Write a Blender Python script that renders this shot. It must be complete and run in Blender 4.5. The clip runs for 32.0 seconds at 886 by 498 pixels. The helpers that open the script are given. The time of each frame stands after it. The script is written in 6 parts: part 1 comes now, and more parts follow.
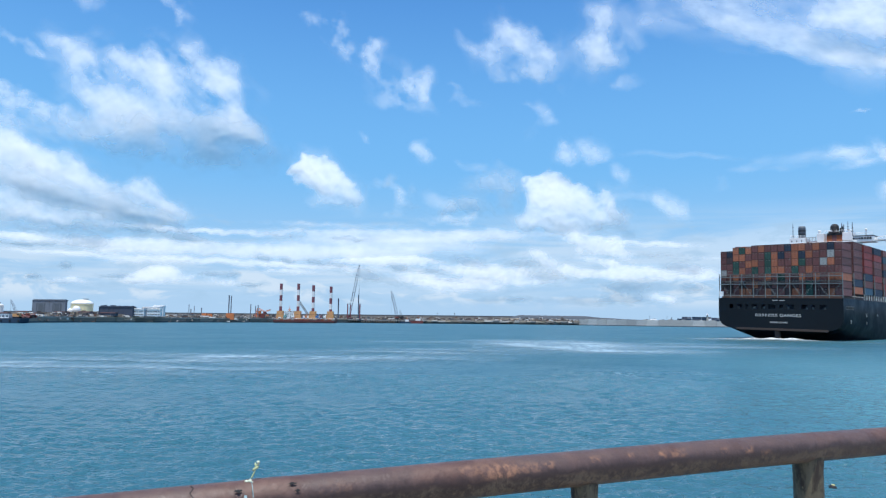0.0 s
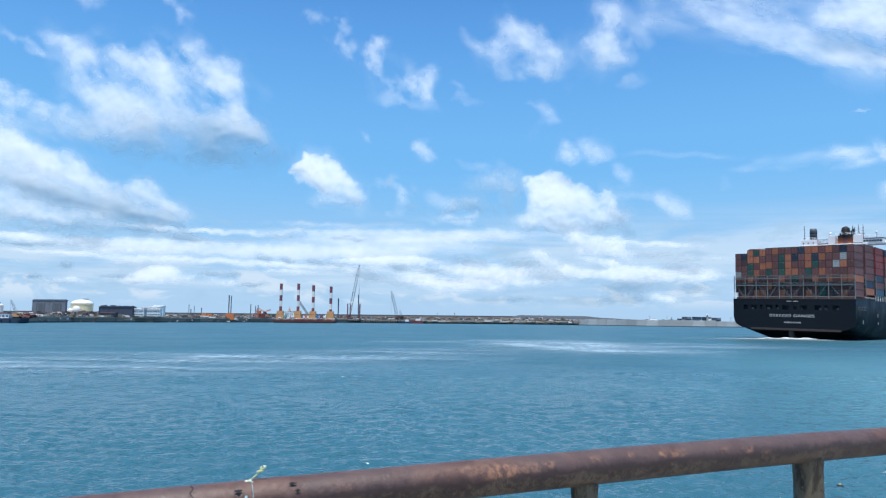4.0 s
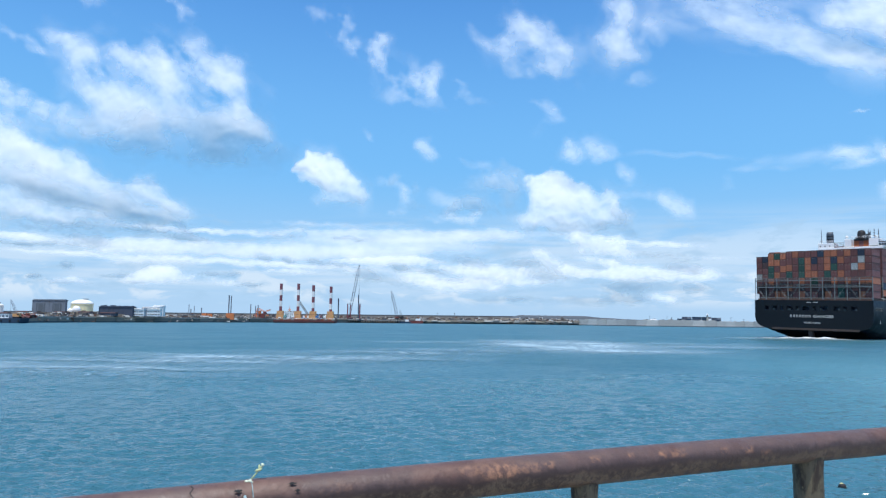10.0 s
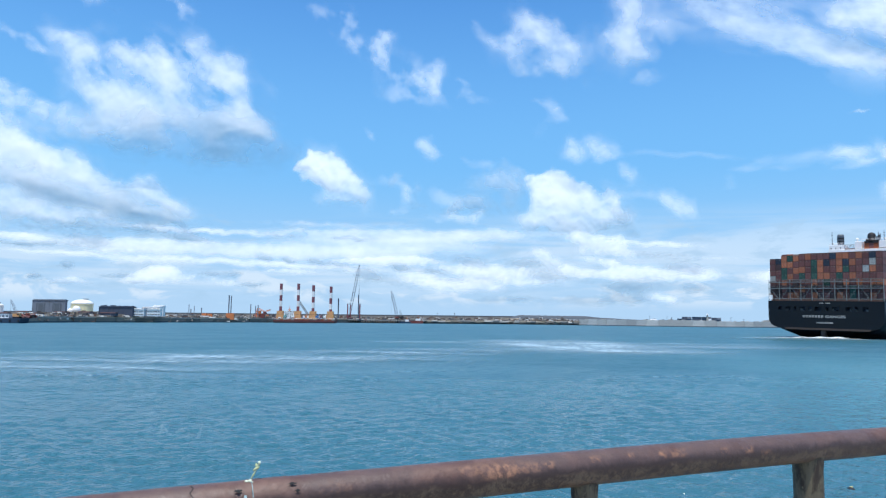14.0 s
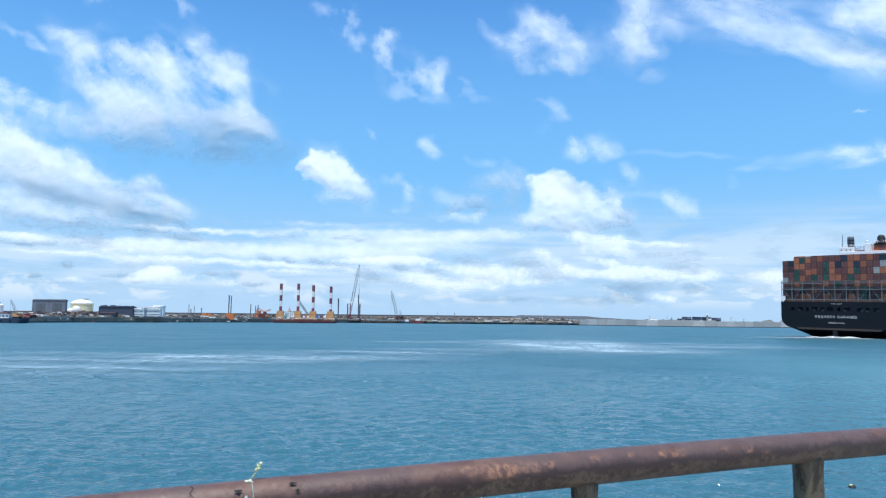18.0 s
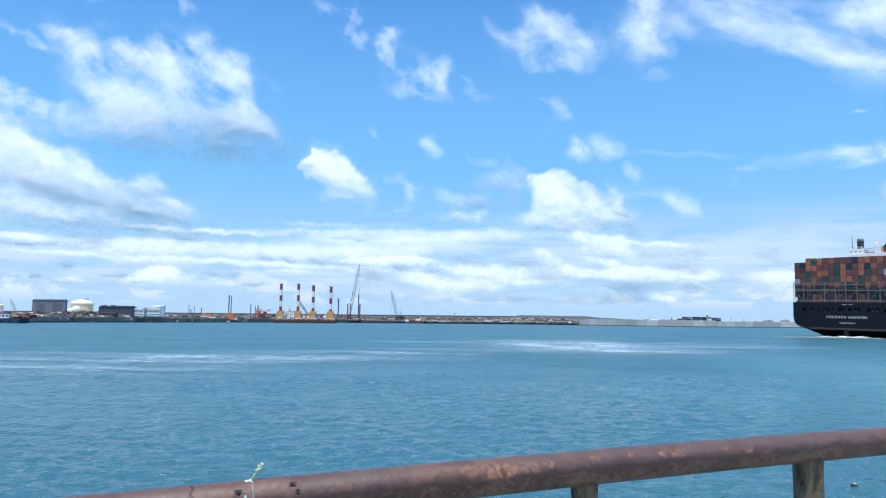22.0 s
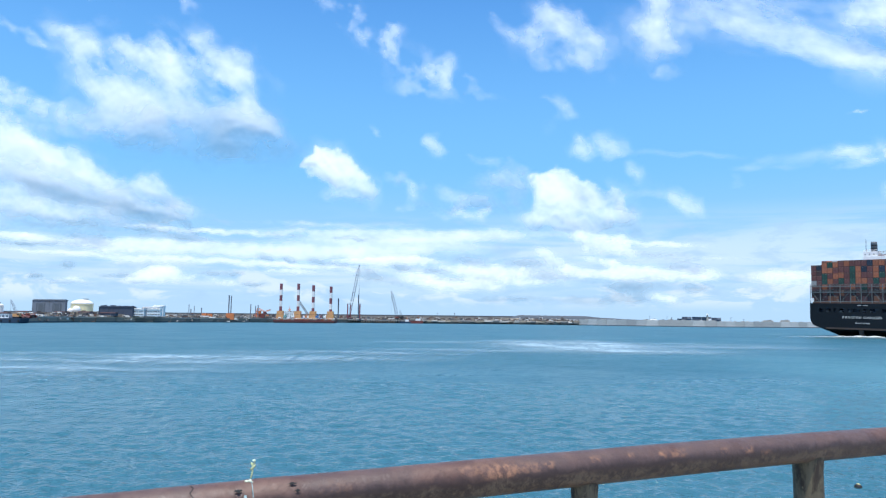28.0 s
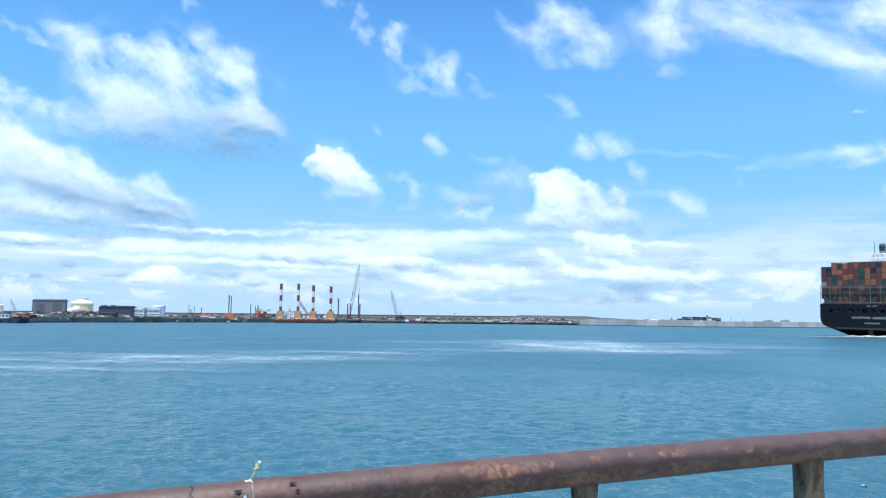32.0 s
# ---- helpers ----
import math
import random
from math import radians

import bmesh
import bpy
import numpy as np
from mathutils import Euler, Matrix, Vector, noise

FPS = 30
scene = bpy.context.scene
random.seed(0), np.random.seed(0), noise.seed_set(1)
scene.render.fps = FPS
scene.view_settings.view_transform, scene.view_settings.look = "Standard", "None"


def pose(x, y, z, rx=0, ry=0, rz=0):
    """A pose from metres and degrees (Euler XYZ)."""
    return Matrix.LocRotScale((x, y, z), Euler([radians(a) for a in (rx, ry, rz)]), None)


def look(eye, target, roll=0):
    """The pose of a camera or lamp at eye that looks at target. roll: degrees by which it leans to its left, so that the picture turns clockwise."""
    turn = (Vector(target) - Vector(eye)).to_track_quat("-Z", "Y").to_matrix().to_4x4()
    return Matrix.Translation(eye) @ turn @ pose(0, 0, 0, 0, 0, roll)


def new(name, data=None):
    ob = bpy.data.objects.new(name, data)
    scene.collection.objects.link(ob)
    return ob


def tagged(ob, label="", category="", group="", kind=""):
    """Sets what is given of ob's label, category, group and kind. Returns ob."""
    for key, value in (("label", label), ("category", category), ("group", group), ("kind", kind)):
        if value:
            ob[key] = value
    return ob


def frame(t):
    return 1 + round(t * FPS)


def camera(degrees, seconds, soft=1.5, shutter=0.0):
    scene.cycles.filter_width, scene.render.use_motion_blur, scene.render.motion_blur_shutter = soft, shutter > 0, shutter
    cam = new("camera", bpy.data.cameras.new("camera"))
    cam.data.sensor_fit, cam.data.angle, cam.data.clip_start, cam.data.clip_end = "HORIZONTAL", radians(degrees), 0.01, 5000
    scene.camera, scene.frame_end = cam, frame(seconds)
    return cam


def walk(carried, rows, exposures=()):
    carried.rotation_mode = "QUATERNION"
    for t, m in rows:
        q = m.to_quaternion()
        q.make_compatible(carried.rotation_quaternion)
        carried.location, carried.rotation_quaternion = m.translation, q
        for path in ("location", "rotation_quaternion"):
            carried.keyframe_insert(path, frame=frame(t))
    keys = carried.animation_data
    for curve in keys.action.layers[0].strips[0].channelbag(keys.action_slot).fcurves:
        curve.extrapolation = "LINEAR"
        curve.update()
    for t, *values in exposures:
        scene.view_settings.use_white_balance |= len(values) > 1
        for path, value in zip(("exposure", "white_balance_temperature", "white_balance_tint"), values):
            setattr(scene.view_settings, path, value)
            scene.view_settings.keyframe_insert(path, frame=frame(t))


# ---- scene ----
# ---------------------------------------------------------------- camera
EYE = Vector((0.0, 0.0, 6.5))            # sea level is z = 0, the quay deck z = 4.95
VIEW = look(EYE, (0.0, 100.0, 6.5 + 10.354), 0.6)
cam = camera(66.0, 32.0, soft=1.25)
walk(cam, [(0.0, VIEW), (32.0, VIEW)],
     exposures=[(0.0, 0.70), (6.0, 0.72), (13.0, 0.77), (20.0, 0.83), (28.0, 0.92), (32.0, 0.96)])

# ---------------------------------------------------------------- light
SUN_EL, SUN_AZ = 73.0, 192.0             # degrees; azimuth clockwise from +Y
world = bpy.data.worlds.new("sky")
scene.world = world
world.use_nodes = True


class Graph:
    """Short writing of node graphs."""

    def __init__(self, tree):
        self.t = tree
        tree.nodes.clear()

    def node(self, kind, **inputs):
        n = self.t.nodes.new(kind)
        return n

    def put(self, socket, value):
        if isinstance(value, bpy.types.NodeSocket):
            self.t.links.new(value, socket)
        elif value is not None:
            socket.default_value = value

    def math(self, op, a, b=None, c=None, clamp=False):
        n = self.t.nodes.new("ShaderNodeMath")
        n.operation, n.use_clamp = op, clamp
        for i, v in enumerate((a, b, c)):
            self.put(n.inputs[i], v)
        return n.outputs[0]

    def ramp(self, x, lo, hi, to0=0.0, to1=1.0, smooth=True):
        n = self.t.nodes.new("ShaderNodeMapRange")
        n.interpolation_type = "SMOOTHSTEP" if smooth else "LINEAR"
        for i, v in enumerate((x, lo, hi, to0, to1)):
            self.put(n.inputs[i], v)
        return n.outputs[0]

    def mix(self, f, a, b):
        n = self.t.nodes.new("ShaderNodeMix")
        n.data_type = "RGBA"
        self.put(n.inputs[0], f)
        for i, v in ((6, a), (7, b)):
            self.put(n.inputs[i], (*v, 1.0) if isinstance(v, tuple) and len(v) == 3 else v)
        return n.outputs[2]

    def noise(self, vec, scale, detail=4.0, rough=0.55, distort=0.0):
        n = self.t.nodes.new("ShaderNodeTexNoise")
        self.put(n.inputs["Vector"], vec)
        for k, v in (("Scale", scale), ("Detail", detail), ("Roughness", rough), ("Distortion", distort)):
            n.inputs[k].default_value = v
        return n.outputs[0]

    def mapping(self, vec, scale=(1, 1, 1), loc=(0, 0, 0), rot=(0, 0, 0)):
        n = self.t.nodes.new("ShaderNodeMapping")
        self.put(n.inputs[0], vec)
        n.inputs["Location"].default_value, n.inputs["Rotation"].default_value, n.inputs["Scale"].default_value = loc, rot, scale
        return n.outputs[0]

    def coord(self, which="Object"):
        return self.t.nodes.new("ShaderNodeTexCoord").outputs[which]

    def bump(self, height, strength, distance, normal=None):
        n = self.t.nodes.new("ShaderNodeBump")
        self.put(n.inputs["Height"], height)
        n.inputs["Strength"].default_value, n.inputs["Distance"].default_value = strength, distance
        if normal is not None:
            self.put(n.inputs["Normal"], normal)
        return n.outputs[0]

    def principled(self, color, rough=0.6, metal=0.0, normal=None, spec=0.5, ior=1.5):
        n = self.t.nodes.new("ShaderNodeBsdfPrincipled")
        self.put(n.inputs["Base Color"], (*color, 1.0) if isinstance(color, tuple) and len(color) == 3 else color)
        self.put(n.inputs["Roughness"], rough)
        self.put(n.inputs["Metallic"], metal)
        n.inputs["Specular IOR Level"].default_value = spec
        n.inputs["IOR"].default_value = ior
        if normal is not None:
            self.put(n.inputs["Normal"], normal)
        return n.outputs[0]

    def out(self, shader):
        o = self.t.nodes.new("ShaderNodeOutputMaterial")
        self.t.links.new(shader, o.inputs[0])


def sky_world():
    g = Graph(world.node_tree)
    sky = g.node("ShaderNodeTexSky")
    sky.sky_type, sky.sun_disc = "NISHITA", False
    sky.sun_elevation, sky.sun_rotation = radians(SUN_EL), radians(SUN_AZ)
    sky.air_density, sky.dust_density, sky.ozone_density = 1.0, 0.6, 2.0
    hsv = g.node("ShaderNodeHueSaturation")
    hsv.inputs["Saturation"].default_value = SKY_SAT
    g.put(hsv.inputs["Color"], sky.outputs[0])
    d = g.coord("Generated")
    sep = g.node("ShaderNodeSeparateXYZ")
    g.put(sep.inputs[0], d)
    z = g.math("MAXIMUM", sep.outputs[2], 0.0)
    # air light: bluer high up, paler towards the sea
    tint = g.node("ShaderNodeMix")
    tint.data_type, tint.blend_type = "RGBA", "MULTIPLY"
    tint.inputs[0].default_value = 1.0
    g.put(tint.inputs[6], hsv.outputs[0])
    tint.inputs[7].default_value = (*TINT, 1.0)
    c = g.mix(g.ramp(z, 0.56, 0.12, 0.0, 0.85), tint.outputs[2], HAZE_HIGH)
    c = g.mix(g.ramp(z, 0.23, 0.0, 0.0, 0.95), c, HAZE_LOW)
    # long thin layers of cloud low over the sea, grey cloudlets before them
    layers = g.noise(g.mapping(d, (2.6, 2.6, 30.0), (0.4, 0.0, 0.15)), 1.0, 6.0, 0.6, 0.5)
    puffs = g.noise(g.mapping(d, (14.0, 14.0, 40.0), (0.2, 0.1, 0.0)), 1.0, 6.0, 0.6, 0.6)
    grey = g.noise(g.mapping(d, (19.0, 19.0, 62.0), (0.7, 0.3, 0.2)), 1.0, 6.0, 0.62, 0.3)
    f1 = g.math("MULTIPLY", g.ramp(layers, 0.42, 0.60, 0.0, 0.34), g.math("MULTIPLY", g.ramp(z, 0.02, 0.06), g.ramp(z, 0.17, 0.10)))
    f2 = g.math("MULTIPLY", g.ramp(puffs, 0.46, 0.60, 0.0, 0.45), g.math("MULTIPLY", g.ramp(z, 0.012, 0.035), g.ramp(z, 0.10, 0.06)))
    # broken cloud over the rest of the sky, behind the viewer
    high = g.noise(d, 3.0, 7.0, 0.58, 0.3)
    f3 = g.math("MULTIPLY", g.ramp(high, 0.5, 0.68, 0.0, 0.85), g.ramp(sep.outputs[1], 0.35, -0.1))
    f = g.math("MAXIMUM", g.math("MAXIMUM", f1, f2), f3)
    c = g.mix(f, c, CLOUD)
    f4 = g.math("MULTIPLY", g.ramp(grey, 0.49, 0.66, 0.0, 0.6), g.math("MULTIPLY", g.ramp(z, 0.012, 0.035), g.ramp(z, 0.16, 0.12)))
    c = g.mix(f4, c, CLOUDLET)
    bg = g.node("ShaderNodeBackground")
    bg.inputs[1].default_value = SKY_STRENGTH
    g.put(bg.inputs[0], c)
    o = g.node("ShaderNodeOutputWorld")
    g.put(o.inputs[0], bg.outputs[0])


SKY_SAT, SKY_STRENGTH, TINT = 1.15, 0.14, (0.39, 0.69, 0.89)
HAZE_HIGH, HAZE_LOW, CLOUD, CLOUDLET = (0.88, 2.22, 3.85), (1.92, 2.83, 3.90), (3.95, 4.20, 4.42), (1.70, 2.60, 3.60)
sky_world()
sun_data = bpy.data.lights.new("sun", "SUN")
sun_data.energy, sun_data.angle, sun_data.color = 2.7, radians(0.6), (1.0, 0.96, 0.9)
sun = new("sun", sun_data)
sun_dir = Vector((math.sin(radians(SUN_AZ)) * math.cos(radians(SUN_EL)), math.cos(radians(SUN_AZ)) * math.cos(radians(SUN_EL)),
                  math.sin(radians(SUN_EL))))
sun.matrix_world = look(sun_dir * 900.0, (0, 0, 0))


# ---------------------------------------------------------------- materials
def material(name, build):
    m = bpy.data.materials.new(name)
    m.use_nodes = True
    build(Graph(m.node_tree))
    return m


def painted(name, color, rough=0.55, wear=0.25, scale=0.6, dirt=(0.12, 0.08, 0.06), metal=0.0, varied=0.0, spec=0.3, relief=0.2):
    """Weathered paint: broad fading, dirt patches, fine grain."""
    def build(g):
        v = g.coord()
        broad = g.noise(v, scale, 5.0, 0.6)
        fine = g.noise(v, scale * 9.0, 3.0, 0.6)
        c = g.mix(g.ramp(broad, 0.3, 0.75, 0.0, 0.35), color, tuple(min(1.0, k * 1.35 + 0.006) for k in color))
        c = g.mix(g.math("MULTIPLY", g.ramp(fine, 0.5, 0.75), wear), c, dirt)
        if varied:
            info = g.node("ShaderNodeObjectInfo")
            h = g.node("ShaderNodeHueSaturation")
            g.put(h.inputs["Value"], g.ramp(info.outputs["Random"], 0.0, 1.0, 1.0 - varied, 1.0 + varied, False))
            g.put(h.inputs["Color"], c)
            c = h.outputs[0]
        g.out(g.principled(c, g.ramp(fine, 0.3, 0.7, rough - 0.1, rough + 0.12), metal, g.bump(fine, relief, 0.02), spec))
    return material(name, build)


M = {}
M["hull"] = painted("black_hull_paint", (0.0088, 0.0126, 0.0165), 0.55, 0.08, 0.012, (0.020, 0.016, 0.015), spec=0.12, relief=0.0)
M["boot"] = painted("rust_brown_bottom_paint", (0.062, 0.043, 0.036), 0.6, 0.4, 0.2)
M["deck"] = painted("deck_green_brown", (0.12, 0.07, 0.055), 0.7, 0.3, 0.3)
M["steel"] = painted("galvanised_grey", (0.12, 0.125, 0.12), 0.5, 0.3, 0.8, (0.2, 0.14, 0.1))
M["white"] = painted("white_ship_paint", (0.78, 0.78, 0.76), 0.45, 0.15, 0.3, (0.45, 0.35, 0.27))
M["black"] = painted("soot_black", (0.02, 0.02, 0.022), 0.6, 0.2, 0.5)
M["funnel"] = painted("funnel_grey", (0.09, 0.11, 0.13), 0.5, 0.2, 0.4)
# near-black that stands for the shade inside openings
M["dark"] = painted("void_shade", (0.02, 0.02, 0.02), 0.8, 0.1, 1.0)
M["letter"] = painted("white_lettering", (0.42, 0.42, 0.40), 0.5, 0.25, 1.5, (0.2, 0.2, 0.2))
M["glass"] = painted("dark_window_glass", (0.02, 0.03, 0.04), 0.12, 0.05, 0.5)
M["leg_red"] = painted("signal_red", (0.2, 0.065, 0.08), 0.55, 0.3, 0.3)
M["leg_white"] = painted("off_white", (0.75, 0.73, 0.7), 0.55, 0.2, 0.3)
M["orange"] = painted("machine_orange", (0.56, 0.185, 0.07), 0.6, 0.3, 0.3)
M["yellow"] = painted("machine_yellow", (0.60, 0.31, 0.13), 0.6, 0.3, 0.3)
M["red"] = painted("barge_red", (0.155, 0.045, 0.04), 0.65, 0.35, 0.3)
M["navy"] = painted("barge_navy", (0.02, 0.045, 0.08), 0.6, 0.3, 0.2)
M["teal"] = painted("faded_teal", (0.16, 0.36, 0.36), 0.6, 0.3, 0.3)
M["blue"] = painted("machine_blue", (0.05, 0.16, 0.36), 0.6, 0.3, 0.3)
M["conc"] = painted("harbour_concrete", (0.33, 0.32, 0.29), 0.85, 0.5, 0.08, (0.16, 0.15, 0.13))
M["conc_dark"] = painted("wet_dark_concrete", (0.15, 0.155, 0.15), 0.8, 0.4, 0.1, (0.04, 0.045, 0.04))
M["rock"] = painted("breakwater_rock", (0.080, 0.092, 0.105), 0.9, 0.5, 0.25, (0.045, 0.05, 0.055))
M["bund"] = painted("grey_bund_stone", (0.20, 0.19, 0.175), 0.9, 0.5, 0.12, (0.09, 0.085, 0.08))
M["sand"] = painted("reclaimed_sand", (0.26, 0.23, 0.18), 0.9, 0.4, 0.05, (0.14, 0.12, 0.1))
M["shed"] = painted("grey_cladding", (0.15, 0.175, 0.21), 0.6, 0.3, 0.1, (0.05, 0.05, 0.055))
M["shed_dark"] = painted("dark_cladding", (0.055, 0.072, 0.105), 0.6, 0.2, 0.1)
M["roof"] = painted("roof_sheet", (0.16, 0.10, 0.10), 0.6, 0.3, 0.1)
M["cream"] = painted("cream_tank_paint", (0.72, 0.66, 0.42), 0.5, 0.15, 0.05, (0.5, 0.44, 0.3))
M["quay"] = painted("quay_concrete", (0.32, 0.30, 0.27), 0.85, 0.5, 0.9, (0.15, 0.14, 0.12))
M["casing_orange"] = painted("casing_orange_brown", (0.34, 0.10, 0.04), 0.6, 0.4, 0.4)
M["lashing"] = painted("pale_lashing_steel", (0.21, 0.225, 0.215), 0.55, 0.4, 0.8, (0.16, 0.12, 0.09))
M["cap"] = painted("pale_yellow_plastic", (0.55, 0.5, 0.24), 0.5, 0.2, 8.0, (0.3, 0.3, 0.2))
M["quay_block"] = painted("weathered_quay_concrete", (0.22, 0.20, 0.17), 0.85, 0.5, 0.12, (0.05, 0.048, 0.045), varied=0.3)
M["wall_conc"] = painted("sea_wall_concrete", (0.42, 0.42, 0.40), 0.85, 0.75, 0.07, (0.14, 0.135, 0.125), varied=0.2)
M["cord"] = painted("pale_cord", (0.26, 0.36, 0.37), 0.8, 0.3, 60.0, (0.2, 0.2, 0.16))
M["weed"] = painted("dry_weed_green", (0.50, 0.54, 0.30), 0.7, 0.3, 80.0, (0.34, 0.36, 0.16))
M["seed"] = painted("white_seed_fluff", (0.62, 0.68, 0.52), 0.8, 0.1, 90.0, (0.6, 0.6, 0.4))
BOX_COLORS = {"o": (0.46, 0.160, 0.086), "m": (0.195, 0.080, 0.073), "g": (0.042, 0.105, 0.085), "b": (0.035, 0.05, 0.08),
              "w": (0.45, 0.45, 0.43), "d": (0.10, 0.058, 0.058), "r": (0.28, 0.060, 0.055), "l": (0.06, 0.12, 0.17)}
for key, rgb in BOX_COLORS.items():
    # frames take a darkened copy of the paint, gap shade put into colour
    M["edge_" + key] = painted("container_shaded_frame_" + key, tuple(0.45 * k for k in rgb), 0.6, 0.3, 0.35, (0.03, 0.02, 0.02))
    M["box_" + key] = painted("container_paint_" + key, rgb, 0.55, 0.3, 0.35, (0.07, 0.04, 0.03), varied=0.22)


def mixed_clutter(g):
    geo = g.node("ShaderNodeNewGeometry")
    r = g.node("ShaderNodeValToRGB")
    r.color_ramp.interpolation = "CONSTANT"
    stops = [(0.0, (0.14, 0.12, 0.10)), (0.25, (0.05, 0.05, 0.055)), (0.45, (0.22, 0.20, 0.17)), (0.62, (0.12, 0.065, 0.045)), (0.72, (0.32, 0.31, 0.29)), (0.84, (0.07, 0.09, 0.11)), (0.90, (0.6, 0.6, 0.57))]
    while len(r.color_ramp.elements) < len(stops):
        r.color_ramp.elements.new(0.5)
    for e, (q, k) in zip(r.color_ramp.elements, stops):
        e.position, e.color = q, (*k, 1.0)
    g.put(r.inputs[0], geo.outputs["Random Per Island"])
    n = g.noise(g.coord(), 0.8, 4.0)
    g.out(g.principled(g.mix(g.ramp(n, 0.45, 0.8, 0.0, 0.5), r.outputs[0], (0.05, 0.045, 0.04)), 0.8))


M["clutter"] = material("yard_clutter", mixed_clutter)


def mixed_boxes(g):
    geo = g.node("ShaderNodeNewGeometry")
    r = g.node("ShaderNodeValToRGB")
    r.color_ramp.interpolation = "CONSTANT"
    stops = [(0.0, "m"), (0.34, "o"), (0.52, "d"), (0.62, "b"), (0.7, "r"), (0.8, "g"), (0.88, "w"), (0.93, "m")]
    while len(r.color_ramp.elements) < len(stops):
        r.color_ramp.elements.new(0.5)
    for e, (p, k) in zip(r.color_ramp.elements, stops):
        e.position, e.color = p, (*BOX_COLORS[k], 1.0)
    g.put(r.inputs[0], geo.outputs["Random Per Island"])
    n = g.noise(g.coord(), 2.0, 4.0)
    g.out(g.principled(g.mix(g.ramp(n, 0.5, 0.8, 0.0, 0.4), r.outputs[0], (0.06, 0.035, 0.03)), 0.55))


M["box_mixed"] = material("container_paint_mixed", mixed_boxes)


def rail_paint(g):
    v = g.coord()
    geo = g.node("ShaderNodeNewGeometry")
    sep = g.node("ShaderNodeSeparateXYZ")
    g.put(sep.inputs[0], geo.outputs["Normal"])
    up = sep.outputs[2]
    n0 = g.noise(v, 2.6, 4.0, 0.55, 0.4)
    n1 = g.noise(v, 10.0, 6.0, 0.62, 0.5)
    n2 = g.noise(v, 46.0, 6.0, 0.68)
    n3 = g.noise(v, 150.0, 3.0, 0.6)
    # smooth brown-violet paint with redder, rustier stretches
    base = g.mix(g.ramp(n1, 0.38, 0.62), (0.100, 0.051, 0.037), (0.160, 0.088, 0.064))
    base = g.mix(g.ramp(n0, 0.40, 0.60, 0.0, 0.75), base, (0.100, 0.066, 0.058))
    base = g.mix(g.math("MULTIPLY", g.ramp(n2, 0.54, 0.66), g.ramp(n1, 0.54, 0.70, 0.0, 0.6)), base, (0.27, 0.14, 0.09))
    # lower flank: pipe's shade put into the colour, ragged edge, older khaki coat below
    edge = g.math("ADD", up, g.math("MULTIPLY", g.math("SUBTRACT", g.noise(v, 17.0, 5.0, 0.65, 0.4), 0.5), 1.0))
    flank_shade = g.ramp(edge, 0.66, 0.06)
    base = g.mix(g.math("MULTIPLY", flank_shade, 0.86), base, (0.028, 0.015, 0.013))
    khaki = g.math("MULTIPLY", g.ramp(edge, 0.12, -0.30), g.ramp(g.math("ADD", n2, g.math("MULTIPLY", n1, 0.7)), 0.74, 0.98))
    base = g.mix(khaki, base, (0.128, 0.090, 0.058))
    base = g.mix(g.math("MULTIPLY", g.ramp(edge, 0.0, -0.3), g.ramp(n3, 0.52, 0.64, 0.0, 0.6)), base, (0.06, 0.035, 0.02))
    # spots rubbed down to light rust
    sp = g.node("ShaderNodeSeparateXYZ")
    g.put(sp.inputs[0], v)
    for at, wide, face, tall, much in ((0.205, 0.095, 0.48, 0.50, 1.0), (0.10, 0.06, 0.62, 0.3, 0.6), (0.31, 0.07, 0.50, 0.35, 0.65), (0.375, 0.022, 0.55, 0.25, 1.0), (0.545, 0.03, 0.62, 0.25, 0.9),
                                       (0.69, 0.018, 0.7, 0.2, 0.8), (0.82, 0.026, 0.55, 0.3, 0.9), (0.885, 0.06, 0.55, 0.3, 0.7), (1.10, 0.026, 0.45, 0.25, 1.0), (1.215, 0.034, 0.42, 0.3, 1.0),
                                       (1.30, 0.04, 0.2, 0.25, 0.5), (2.10, 0.07, 0.1, 0.5, 0.8), (-0.30, 0.08, 0.5, 0.4, 0.2)):
        near = g.ramp(g.math("ABSOLUTE", g.math("SUBTRACT", g.math("ADD", sp.outputs[0], g.math("MULTIPLY", g.math("SUBTRACT", n2, 0.5), 0.05)), at)), wide, wide * 0.2)
        bare = g.math("MULTIPLY", near, g.ramp(g.math("ABSOLUTE", g.math("SUBTRACT", up, face)), tall, tall * 0.25))
        bare = g.math("MULTIPLY", bare, g.ramp(n2, 0.38, 0.68))
        base = g.mix(g.math("MULTIPLY", bare, 0.9 * much), base, (0.36, 0.180, 0.100))
    base = g.mix(g.math("MULTIPLY", g.ramp(n3, 0.60, 0.70), 0.35), base, (0.03, 0.02, 0.018))
    h = g.math("ADD", g.math("MULTIPLY", n2, 0.7), g.math("MULTIPLY", n3, 0.3))
    g.out(g.principled(base, g.ramp(n2, 0.3, 0.7, 0.38, 0.62), 0.0, g.bump(h, 0.7, 0.004), 0.5))


def post_paint(g):
    v = g.coord()
    n1 = g.noise(g.mapping(v, (1, 1, 0.45)), 16.0, 6.0, 0.65, 0.6)
    n2 = g.noise(v, 55.0, 5.0, 0.6)
    base = g.mix(g.ramp(n1, 0.44, 0.60), (0.125, 0.105, 0.066), (0.032, 0.022, 0.015))
    base = g.mix(g.ramp(n2, 0.58, 0.72), base, (0.19, 0.155, 0.095))
    g.out(g.principled(base, 0.7, 0.0, g.bump(g.math("ADD", n1, n2), 0.5, 0.005)))


